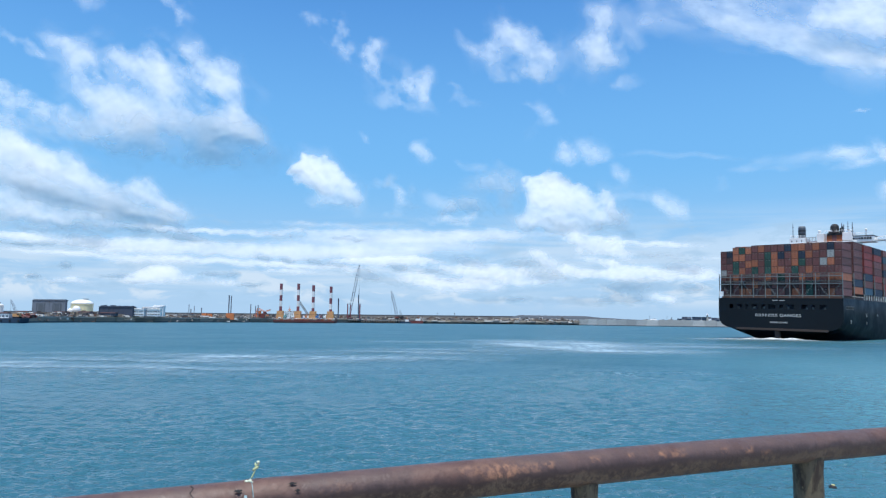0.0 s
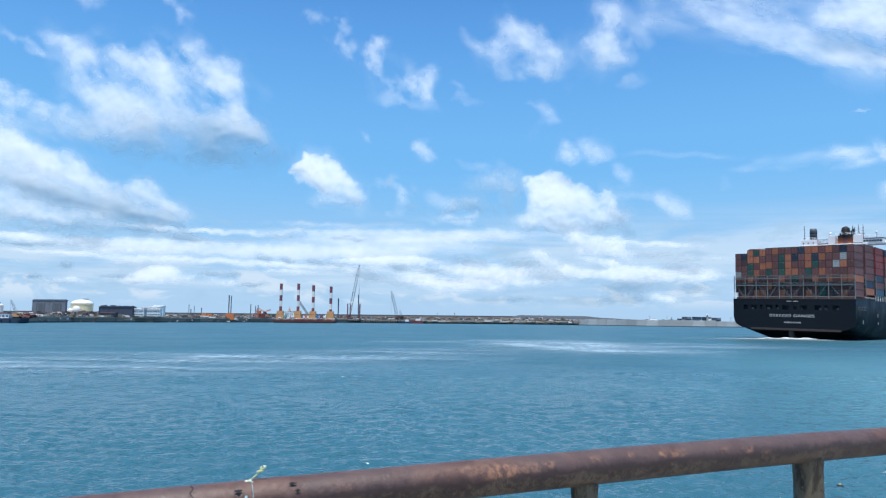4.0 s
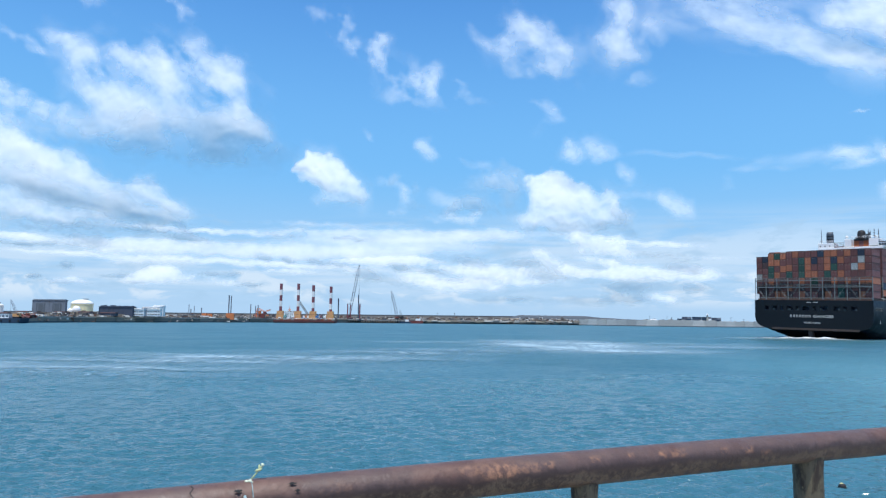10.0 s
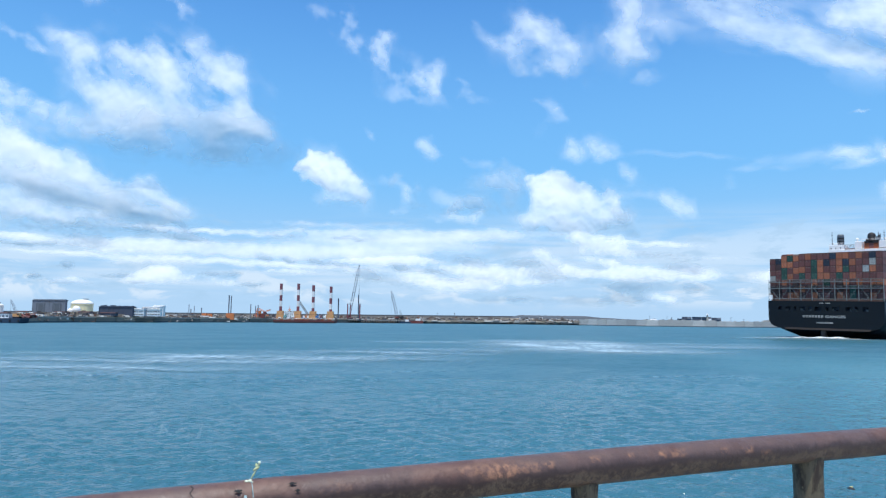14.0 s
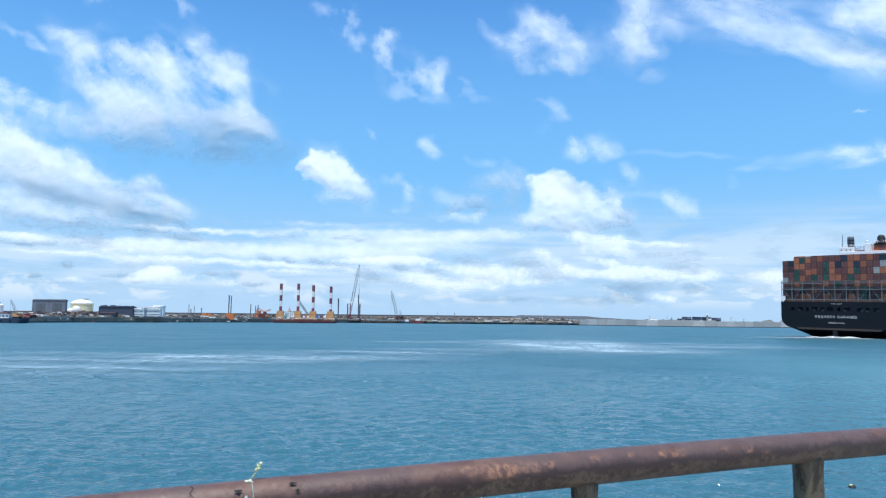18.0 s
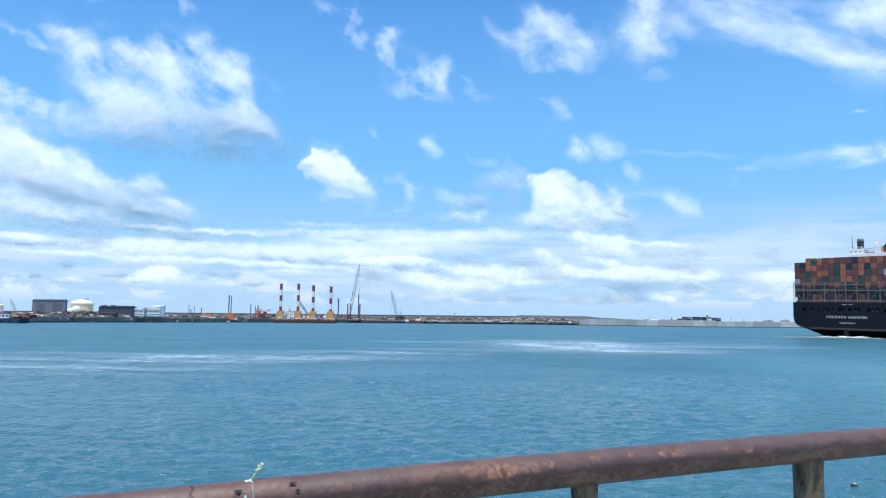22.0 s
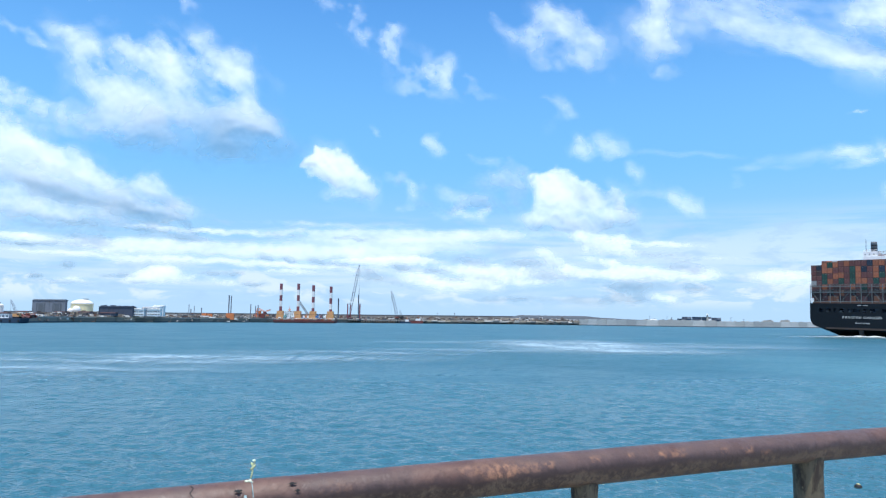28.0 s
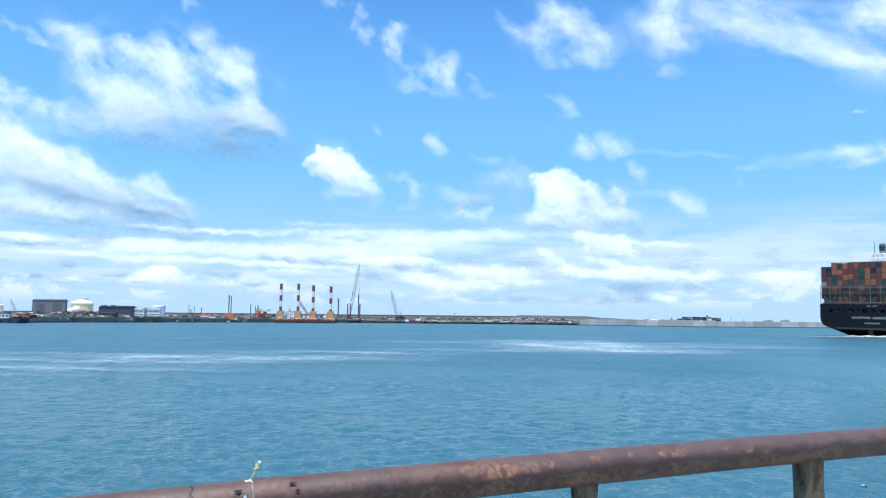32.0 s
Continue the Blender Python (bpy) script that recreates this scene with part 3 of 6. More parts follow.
# lower tiers lean to dark brown, standing in for shade behind the lashing bridge
STERN = ["mbogomommmboomombm", "mdoommmgobmobommwm", "mmgmoomgommogmmwom", "wmgomgmgoomgmommmm",
         "mmomdmmomgmdomomoo", "ddmdmomdmdmdmgdmmm", "mdmoodmodmdomgddom"]
for r, line in enumerate(STERN):
    for c, k in enumerate(line):
        rise = 2.62 if c < 2 else 2.80 if c < 5 else TIER
        put_box(k, (c - 8.5) * COL, 1.3, BASE + (6 - r) * rise, c < 2)
SIDE = ["obmmmmm", "lmbrrrr", "bmrmmrb", "mrmbmlm"]
UPPER = BASE + 1.2
for b, line in enumerate(SIDE):
    for t, k in enumerate(line):
        for c in (16, 17):
            put_box(k if c == 17 else "m", (c - 8.5) * COL, 1.3 + BAY * (b + 1), UPPER + t * TIER)


def stacked_boxes(bays, name, label, skip):
    """The rest of the deck cargo, joined."""
    co, fa = [], []
    cube = [(0, 1, 3, 2), (4, 6, 7, 5), (0, 4, 5, 1), (2, 3, 7, 6), (0, 2, 6, 4), (1, 5, 7, 3)]
    for v, tiers, half in bays:
        for c in range(18):
            x = (c - 8.5) * COL
            if abs(x) > half or (skip and c >= 16):
                continue
            for t in range(tiers):
                if 2 < c < 15 and t < tiers - 2:
                    continue
                n = len(co)
                co += [(x + a * 1.22, v + b * 12.19, UPPER + t * TIER + d * 2.86) for a in (-1, 1) for b in (0, 1) for d in (0, 1)]
                fa += [tuple(n + i for i in f) for f in cube]
    me = bpy.data.meshes.new(name)
    me.from_pydata(co, [], fa)
    me.materials.append(M["box_mixed"])
    ob = new(name, me)
    ob.parent = ship
    tagged(ob, label, kind="stuff")


stacked_boxes([(1.3 + BAY * i, 7, 99) for i in (1, 2, 3, 4)], "container_stack", "stacked maroon, orange and blue shipping containers", True)
stacked_boxes([(101 + BAY * i, 8 if i < 9 else 7, 99) for i in range(11)] + [(285, 6, 17), (300, 5, 13)], "container_stack",
              "stacked shipping containers of mixed colours", False)


# lashing bridges
def lashing_bridge(v, z_top, n_bays, side_only=False):
    xs = [-23.0 + 46.0 * i / n_bays for i in range(n_bays + 1)]
    if side_only:
        xs = [17.8, 20.4, 23.0]
    holder = new("lashing_bridge")
    holder.parent = ship
    holder.location = (0, v, 0)
    holder["label"] = "grey steel lashing bridge"
    for x in xs:
        bm = bmesh.new()
        box(bm, (x, 0, (16.2 + z_top) / 2), (0.19, 0.4, z_top - 16.2))
        part("post", bm, M["lashing"], holder)
    for z, s in ((z_top, 0.10), (z_top - 0.55, 0.08), (z_top - 1.15, 0.22), (z_top - 2.9, 0.08), (z_top - 3.45, 0.08), (z_top - 4.0, 0.22), (17.0, 0.2)):
        bm = bmesh.new()
        box(bm, ((xs[0] + xs[-1]) / 2, 0.02, z), (xs[-1] - xs[0], 0.34, s))
        part("beam", bm, M["lashing"], holder)
    for z in (z_top - 1.3, z_top - 4.15):
        bm = bmesh.new()
        box(bm, ((xs[0] + xs[-1]) / 2, 0.1, z), (xs[-1] - xs[0], 0.9, 0.08))
        part("walkway", bm, M["funnel"], holder, "dark grating walkway")
    for i, (a, b) in enumerate(zip(xs, xs[1:])):
        lo, hi = (a + 0.4, b - 0.9) if i % 2 else (b - 0.4, a + 0.9)
        for dx in (0.0, 0.55 if i % 2 else -0.55):
            bm = bmesh.new()
            rod(bm, (lo + dx, 0.05, 17.1), (hi + dx * 0.3, 0.05, z_top - 4.1), 0.045, n=6)
            part("brace", bm, M["lashing"], holder)
        # lashing rods crossed over the container doors behind
        bm = bmesh.new()
        rod(bm, (a + 0.3, 0.35, z_top - 3.9), (b - 0.3, 0.35, z_top + 1.6), 0.045, n=5)
        rod(bm, (b - 0.3, 0.35, z_top - 3.9), (a + 0.3, 0.35, z_top + 1.6), 0.045, n=5)
        part("lashing_rod", bm, M["steel"], holder, "crossed thin steel lashing rods")


lashing_bridge(0.55, 25.6, 10)
for i in range(1, 5):
    lashing_bridge(0.3 + BAY * i, 26.2, 2, True)
bm = bmesh.new()
box(bm, (-22.0, 0.1, 17.6), (1.4, 0.8, 2.0))
part("deck_box", bm, M["white"], ship, "white deck locker on the stern rail")
for i in range(16):
    bm = bmesh.new()
    rod(bm, (22.6, 30 + i * 3.6, 16.1), (22.6, 30 + i * 3.6, 18.4), 0.16, n=6)
    rod(bm, (22.6, 30 + i * 3.6, 17.2), (21.6, 30 + i * 3.6, 16.1), 0.1, n=6)
    part("stanchion", bm, M["white"], ship, "pale deck-edge stanchion")

# engine casing with funnels
casing = new("engine_casing")
casing.parent = ship
casing["label"] = "white engine casing with dark funnels"
for name, c, s, mat in [
        ("casing_block", (-8.0, 88, 31), (30, 11, 29.4), "white"), ("casing_top", (-19.2, 87, 47.0), (7.4, 8, 2.8), "white"), ("casing_top", (-12.4, 88, 45.9), (6.4, 7, 1.2), "roof"),
        ("casing_top", (-8.7, 87, 47.9), (3.2, 8, 4.0), "white"), ("casing_top", (3.0, 87, 48.0), (4.2, 8, 3.8), "white"),
        ("casing_top", (-2.6, 87, 46.9), (6.8, 7, 3.9), "casing_orange"), ("bridge_deck", (9.2, 88, 46.4), (8.8, 8, 2.6), "white"),
        ("bridge_roof", (9.2, 88, 48.0), (9.0, 8.4, 0.3), "steel"), ("bridge_wing", (19.0, 88, 45.9), (11.0, 3.0, 0.9), "white")]:
    bm = bmesh.new()
    box(bm, c, s)
    bmesh.ops.bevel(bm, geom=bm.edges[:], offset=0.12, segments=1, affect="EDGES")
    part(name, bm, M[mat], casing)
for c, r, z0, z1 in (((-17.6, 85), 1.7, 48.2, 54.2),):
    bm = bmesh.new()
    lathe(bm, [(r * 0.9, z0 - 1), (r, z0), (r, z1 - 1.6), (r * 1.02, z1 - 1.5), (r * 0.9, z1), (r * 0.7, z1), (r * 0.65, z1 - 0.6)], 20, (*c, 0))
    part("funnel", bm, M["funnel"], casing, "dark grey round funnel", True)
    for z in (50.0, 51.6):
        bm = bmesh.new()
        lathe(bm, [(r * 1.03, z), (r * 1.03, z + 0.5)], 20, (*c, 0))
        part("funnel_band", bm, M["black"], casing)
bm = bmesh.new()
lathe(bm, [(2.3, 49.4), (2.3, 50.3), (1.9, 50.6), (1.95, 52.6), (1.7, 53.6), (1.0, 54.3), (0.2, 54.5)], 20, (-2.8, 85, 0))
part("funnel", bm, M["black"], casing, "squat black funnel", True)
bm = bmesh.new()
box(bm, (-2.4, 85, 49.3), (6.8, 4, 1.0))
for x, h in ((-5.0, 1.2), (0.0, 2.4), (0.7, 3.2), (-4.2, 0.8)):
    box(bm, (x, 84.5, 49.8 + h / 2), (0.7, 1.2, h))
part("funnel_base", bm, M["black"], casing, "dark exhaust pipes round the funnel")
bm = bmesh.new()
box(bm, (-2.6, 83.42, 46.9), (2.0, 0.2, 3.7))
part("panel", bm, M["box_m"], casing, "maroon panel between orange ones")
bm = bmesh.new()
for i in range(5):
    x = -15.2 + i * 1.4
    rod(bm, (x, 83.6, 45.6), (x, 83.6, 48.3), 0.1, n=5)
    rod(bm, (x, 83.6, 46.4 if i % 2 else 48.2), (x + 1.4, 83.6, 48.2 if i % 2 else 46.4), 0.08, n=5)
rod(bm, (-15.4, 83.6, 48.3), (-8.4, 83.6, 48.3), 0.12, n=5)
part("pipe_frame", bm, M["lashing"], casing, "pale frame of pipes between the deckhouses")
for x, z0, z1, r in ((-21.5, 46, 55.8, 0.2), (0.6, 49, 54.6, 0.22), (3.2, 49, 55.2, 0.16), (5.1, 48, 54.6, 0.25), (1.4, 49, 53.8, 0.3)):
    bm = bmesh.new()
    rod(bm, (x, 84, z0), (x, 84, z1), r, r * 0.5, 6)
    for k in (0.35, 0.6, 0.8):
        box(bm, (x, 84, z0 + (z1 - z0) * k), (1.3 * (1.2 - k), 0.2, 0.22))
    part("mast", bm, M["funnel"], casing, "thin dark mast")
for i in range(7):
    bm = bmesh.new()
    box(bm, (5.6 + i * 1.15, 83.9, 46.7), (0.9, 0.1, 0.9))
    part("window", bm, M["glass"], casing)
for i in range(3):
    bm = bmesh.new()
    x = -21.8 + i * 2.3
    box(bm, (x, 82.92, 46.7), (0.5, 0.12, 0.7))
    part("vent_louvre", bm, M["steel"], casing, "grey vent louvre")
for x0, x1, z in ((-22.6, -15.8, 48.5), (-7.0, 5.2, 50.1), (5.2, 13.4, 48.3)):
    bm = bmesh.new()
    n = int((x1 - x0) / 0.9)
    for i in range(n + 1):
        x = x0 + (x1 - x0) * i / n
        rod(bm, (x, 83.2, z), (x, 83.2, z + 1.1), 0.05, n=4)
    for k in (0.55, 1.1):
        rod(bm, (x0, 83.2, z + k), (x1, 83.2, z + k), 0.05, n=4)
    part("railing", bm, M["white"], casing, "white pipe railing")
for x, r in ((-9.6, 0.75), (3.8, 0.6), (10.5, 0.55)):
    bm = bmesh.new()
    bmesh.ops.create_uvsphere(bm, u_segments=16, v_segments=10, radius=r, matrix=Matrix.Translation((x, 85, 51.2 if x < 0 else 50.9)))
    rod(bm, (x, 85, 48.0), (x, 85, 50.9), 0.2, n=6)
    part("radome", bm, M["white"], casing, "white satellite dome", True)
bm = bmesh.new()
lattice(bm, (13.5, 87, 46.6), (26.0, 87, 47.6), 1.4, 10, 0.09)
part("crane_jib", bm, M["white"], casing, "white stores crane jib")
# deckhouse far forward
house = new("deckhouse")
house.parent = ship
house["label"] = "white accommodation block with the bridge"
for name, c, s, mat in (("block", (0, 272, 30), (34, 9, 27), "white"), ("wheelhouse", (0, 272, 45), (46, 8, 3.2), "white"), ("window_band", (0, 267.9, 45.4), (44, 0.3, 1.1), "glass")):
    bm = bmesh.new()
    box(bm, c, s)
    part(name, bm, M[mat], house)

wake = foam_sheet("wake", "white churned foam trailing from the ship's stern", -45, 35, -60, 20,
                  [(4, -7, 5, 6, 1.1), (-2, -10, 5, 7, 1.2), (-8, -13, 5, 7, 1.0), (-14, -17, 6, 7, 0.55), (-21, -24, 7, 7, 0.3), (10, -12, 6, 7, 0.5)], 0.2, "foam", 0.55)
churn = foam_sheet("churned_water", "pale green water churned by the ship's screw", -90, 110, -150, 60,
                   [(0, -26, 24, 26, 0.42), (40, -18, 26, 20, 0.28), (-20, -50, 26, 22, 0.12)], 0.22, "churn")


# ---------------------------------------------------------------- far shore
FRONT = [(-900, 380), (-373, 579), (-360, 668), (-313, 789), (-242, 965), (-133, 1085), (-20, 1100), (113, 1150), (218, 1072),
         (294, 985), (379, 948), (559, 1003), (900, 1120)]


def land(name, label, front, back, z0, z1, mat):
    """A straight-sided body of land between a front and a back line."""
    bm = bmesh.new()
    pts = front + back
    lo = [bm.verts.new((x, y, z0)) for x, y in pts]
    hi = [bm.verts.new((x, y, z1)) for x, y in pts]
    bm.faces.new(hi)
    for i in range(len(pts)):
        j = (i + 1) % len(pts)
        bm.faces.new((lo[i], lo[j], hi[j], hi[i]))
    return solo(name, bm, mat, label, "land", "structure")


# water frontage with a dark quay wall, sandy fill behind
land("far_quay", "low dark concrete quay wall of the far shore", FRONT[:9], [(218, 1110), (113, 1400), (-20, 1400), (-900, 1500)], -3, 5.6, M["conc_dark"])
land("far_ground", "sandy reclaimed ground behind the far quay", [(x - 3, y + 14) for x, y in FRONT[:9]], [(200, 1380), (-880, 1480)], 2.0, 6.8, M["sand"])
land("breakwater_rear", "long dark rock breakwater against the horizon", [(-900, 1330), (-300, 1330), (260, 1330), (262, 1345)], [(-900, 1345)], 0, 12.6, M["bund"])
land("breakwater_parapet", "dark parapet along the top of the rear breakwater", [(-900, 1334), (-300, 1334), (260, 1334), (262, 1342)], [(-900, 1342)], 12.6, 14.8, M["rock"])


def rubble(name, label, prof, y, depth, mat, seed):
    """A long heap whose crest follows (x, height) pairs, its face broken into lumps."""
    bm = bmesh.new()
    rows = []
    x0, x1 = prof[0][0], prof[-1][0]
    n = int((x1 - x0) / 2.5)
    for i in range(n + 1):
        x = x0 + (x1 - x0) * i / n
        h = np.interp(x, [q[0] for q in prof], [q[1] for q in prof])
        col = []
        for j in range(7):
            k = j / 6
            lump = noise.fractal(Vector((x / 6, k * 5, seed)), 1.0, 2.0, 3)
            col.append(bm.verts.new((x, y + depth * k * 0.5 + lump * 1.2, h * math.sin(k * 1.57) + lump * 0.35 - 0.5 * (j == 0))))
        col.append(bm.verts.new((x, y + depth, -1)))
        rows.append(col)
    for p, q in zip(rows, rows[1:]):
        for j in range(7):
            bm.faces.new((p[j], q[j], q[j + 1], p[j + 1]))
    return solo(name, bm, mat, label, "mound", "structure")


rubble("mound", "grey rubble mound behind the quay", [(120, 9), (133, 14.5), (140, 16.2), (262, 15.6), (290, 13.0), (345, 10.5), (400, 9.0)], 1235, 40, M["rock"], 3)
rubble("sand_bank", "low pale heap of quarry sand along the quay", [(-30, 7.0), (30, 8.6), (90, 8.2), (128, 10.2), (170, 9.0), (215, 9.4), (226, 6.0)], 1165, 22, M["sand"], 8)
rng = random.Random(11)


def quay_face():
    """Cast caissons of the far quay, each with a paler cap and a wet foot."""
    root = thing("quay_front", "weathered grey-brown quay wall in cast blocks with pale caps", "quay wall", kind="structure")
    seg = FRONT[1:9]
    for (x0, y0), (x1, y1) in zip(seg, seg[1:]):
        d = Vector((x1 - x0, y1 - y0))
        n = max(2, round(d.length / 24))
        for i in range(n):
            k, ln = (i + 0.5) / n, d.length / n - 0.5
            deep = rng.uniform(0.8, 1.6)
            m = pose(x0 + d.x * k, y0 + d.y * k, 0, 0, 0, math.degrees(math.atan2(d.y, d.x)))
            for nm, z, h, dp, mt in (("block", 2.9, 3.4, deep, "quay_block"), ("cap", 5.15, 1.1, deep + 0.5, rng.choice(["sand", "conc", "conc"])), ("foot", 0.4, 1.8, deep + 0.3, "rock")):
                bm = bmesh.new()
                box(bm, (0, 0, z), (ln - (0.6 if nm == "block" else 0), 2 * dp, h))
                part(nm, bm, M[mt], root).matrix_basis = m


def sea_wall():
    pts = [(214, 1074), (294, 985), (379, 948), (559, 1003), (900, 1120)]
    root = thing("sea_wall", "long pale concrete sea wall in cast sections", "sea wall", kind="structure")
    for (x0, y0), (x1, y1) in zip(pts, pts[1:]):
        d = Vector((x1 - x0, y1 - y0))
        n = max(1, round(d.length / 16))
        ang = math.atan2(d.y, d.x)
        for i in range(n):
            k = (i + 0.5) / n
            h = 9.0 + rng.uniform(-0.35, 0.35) - 1.0 * (x0 > 300)
            bm = bmesh.new()
            box(bm, (0, 5, h / 2 - 1), (d.length / n - (1.0 if rng.random() < 0.10 else 0.08), 10, h + 2))
            for _ in range(3):
                box(bm, (rng.uniform(-6, 6), rng.uniform(2, 8), h + 0.2), (rng.uniform(0.8, 3.2), 2, rng.uniform(0.5, 1.3)))
            box(bm, (0, 0.1 - rng.random() * 0.3, 1.0), (d.length / n - 0.4, 1.6, 2.0))
            ob = part("wall_section", bm, M["wall_conc"], root)
            ob.matrix_basis = pose(x0 + d.x * k, y0 + d.y * k, 0, 0, 0, math.degrees(ang))
            bm = bmesh.new()
            box(bm, (0, 0.0, 0.3), (d.length / n - 0.3, 2.2, 1.5))
            part("foot", bm, M["rock"], root).matrix_basis = ob.matrix_basis


quay_face()
sea_wall()
# pale blocks lying along the middle of the quay
apron = thing("apron", "row of pale concrete blocks lying along the quay edge", "blocks", kind="structure")
x = -34.0
while x < 206:
    w = rng.uniform(5, 17)
    xm = x + w / 2
    y = 1100 + max(0, (xm + 20)) * 0.37 if xm < 113 else 1150 - (xm - 113) * 0.74
    bm = bmesh.new()
    vs = box(bm, (0, 0, 0), (w - rng.uniform(0.3, 1.5), 7, rng.uniform(1.2, 2.6)), Matrix.Rotation(radians(rng.uniform(4, 16)), 3, "X"))
    for v in vs:
        v.co.x += rng.uniform(-0.8, 0.8)
        v.co.z += rng.uniform(-0.25, 0.25)
    part("block", bm, M[rng.choice(["conc", "sand", "quay_block", "sand", "conc_dark"])], apron).matrix_basis = pose(xm, y - 3.0, rng.uniform(3.4, 4.6))
    x += w


def warehouse(x, y, w, d, h, wall, roof, label, doors=3):
    t = thing("warehouse", label, "warehouse", pose(x, y, 6.8))
    bm = bmesh.new()
    box(bm, (0, 0, h / 2), (w, d, h))
    part("wall", bm, M[wall], t)
    bm = bmesh.new()
    for z, s, k in ((h + 0.3, 1.0, 0.6), (h + 0.9, 0.9, 0.6)):
        box(bm, (0, 0, z), (w * s + 1.2, d * s + 1.2, k))
    part("roof", bm, M[roof], t)
    for i in range(doors):  # loading doors
        bm = bmesh.new()
        box(bm, ((i + 0.5 - doors / 2) * w / doors, -d / 2 - 0.1, h * 0.4), (w / doors * 0.55, 0.25, h * 0.8))
        part("door", bm, M["funnel" if wall == "shed" else wall], t)
    n = int(w / 5)
    for i in range(n + 1):
        bm = bmesh.new()
        box(bm, (-w / 2 + w * i / n, -d / 2 - 0.15, h / 2), (0.5, 0.35, h))
        part("pilaster", bm, M[wall], t)
    return t


def tank(x, y, r, h, mat, label, dome=0.25):
    t = thing("storage_tank", label, "storage tank", pose(x, y, 6.8))
    bm = bmesh.new()
    lathe(bm, [(r, 0), (r, h)], 32)
    part("shell", bm, M[mat], t, smooth=False)
    bm = bmesh.new()
    lathe(bm, [(r * 1.02 * math.cos(a), h + dome * r * math.sin(a)) for a in [i * 0.19 for i in range(8)]] + [(0.3, h + dome * r)], 32)
    part("dome", bm, M["white"], t, "white domed roof", True)
    bm = bmesh.new()
    lathe(bm, [(r * 1.03, h - 0.5), (r * 1.03, h)], 32)
    part("rim", bm, M[mat], t)
    bm = bmesh.new()
    for i in range(int(h / 1.2)):
        box(bm, (-r - 0.35, 0, 0.6 + i * 1.2), (0.5, 1.2, 0.15))
    part("ladder", bm, M["steel"], t)
    bm = bmesh.new()
    box(bm, (r * 0.3, 0, h + dome * r + 0.4), (r * 0.6, 1.0, 0.9))
    part("vent", bm, M["steel"], t)
    return t


warehouse(-416, 726, 34.5, 4, 15.6, "shed", "shed", "tall blue-grey clad warehouse beyond the quay", 2)
tank(-411.5, 782, 11.6, 13.0, "cream", "large cream storage tank with white domed roof", 0.46)
tank(-489, 752, 6.2, 10.0, "white", "white storage tank with domed roof", 0.45)


def sphere_tank(x, y, r):
    t = thing("sphere_tank", "small white spherical gas tank on legs", "gas tank", pose(x, y, 3.6), "gas tanks")
    bm = bmesh.new()
    bmesh.ops.create_uvsphere(bm, u_segments=20, v_segments=12, radius=r, matrix=Matrix.Translation((0, 0, r + 5.0)))
    part("sphere", bm, M["white"], t, "", True)
    for i in range(6):
        bm = bmesh.new()
        a = i * math.pi / 3
        rod(bm, (r * 0.85 * math.cos(a), r * 0.85 * math.sin(a), 0), (r * 0.85 * math.cos(a), r * 0.85 * math.sin(a), r + 5.0), 0.25, n=6)
        part("leg", bm, M["steel"], t)


sphere_tank(-404.6, 745, 3.0)
sphere_tank(-400.2, 749, 4.4)
dark_shed = warehouse(-351.5, 742, 36, 9, 9.4, "shed_dark", "shed_dark", "long low dark blue-grey shed", 0)
for i in range(9):
    bm = bmesh.new()
    box(bm, (-16 + i * 4 + rng.uniform(-0.8, 0.8), rng.uniform(-2, 2), 10.6 + 0.3 * (i < 4)), (rng.uniform(1.5, 3.5), 3, rng.uniform(0.6, 1.5)))
    part("roof_vent", bm, M["shed_dark"], dark_shed)


def office(x, y, w, h, label):
    t = warehouse(x, y, w, 6, h, "white", "white", label, 0)
    n = int(w / 2.4)
    for r in range(2):
        for i in range(n):
            bm = bmesh.new()
            box(bm, ((i + 0.5 - n / 2) * w / n, -3.25, h * (0.28 + 0.42 * r)), (w / n * 0.86, 0.2, h * 0.09))
            part("window", bm, M["steel"], t)


office(-328.5, 744, 11, 7.2, "small white harbour office")
office(-313, 746, 14, 7.4, "white two-storey harbour office")
warehouse(-325, 764, 16, 6, 9.4, "shed", "white", "grey shed with a white roof", 2)
warehouse(-318, 770, 11, 6, 11.0, "white", "white", "white shed with a flat white roof", 1)
for i in range(7):
    warehouse(-480 + i * 22 + rng.uniform(-4, 4), 705 + rng.uniform(0, 10), rng.uniform(9, 18), 6, rng.uniform(1.4, 3.4), rng.choice(["shed", "conc", "shed_dark"]), "roof", "low grey site shed along the quay", 1)

# work boats and machines at the near end of the quay
barge = thing("work_barge", "dark navy work barge moored at the quay", "barge", pose(-372, 563, 0))
bm = bmesh.new()
vs = box(bm, (0, 0, 1.5), (60, 12, 5.0))
for v in vs:
    if v.co.z < 0:
        v.co.x *= 0.93
part("hull", bm, M["navy"], barge)
for x, w in ((12, 9), (-2, 6)):
    bm = bmesh.new()
    box(bm, (x, 2, 5.4), (w, 5, 3.4))
    box(bm, (x, 2, 7.3), (w + 0.6, 5.6, 0.3))
    part("cabin", bm, M["white"], barge, "white cabin")
    for i in range(3):
        bm = bmesh.new()
        box(bm, (x - w / 3 + i * w / 3, -0.55, 5.7), (w / 5, 0.15, 1.0))
        part("window", bm, M["glass"], barge)
for i in range(9):
    bm = bmesh.new()
    rod(bm, (-28 + i * 7, -6.1, 2.6), (-28 + i * 7, -6.1, 1.2), 0.7, n=8)
    part("tyre_fender", bm, M["black"], barge)


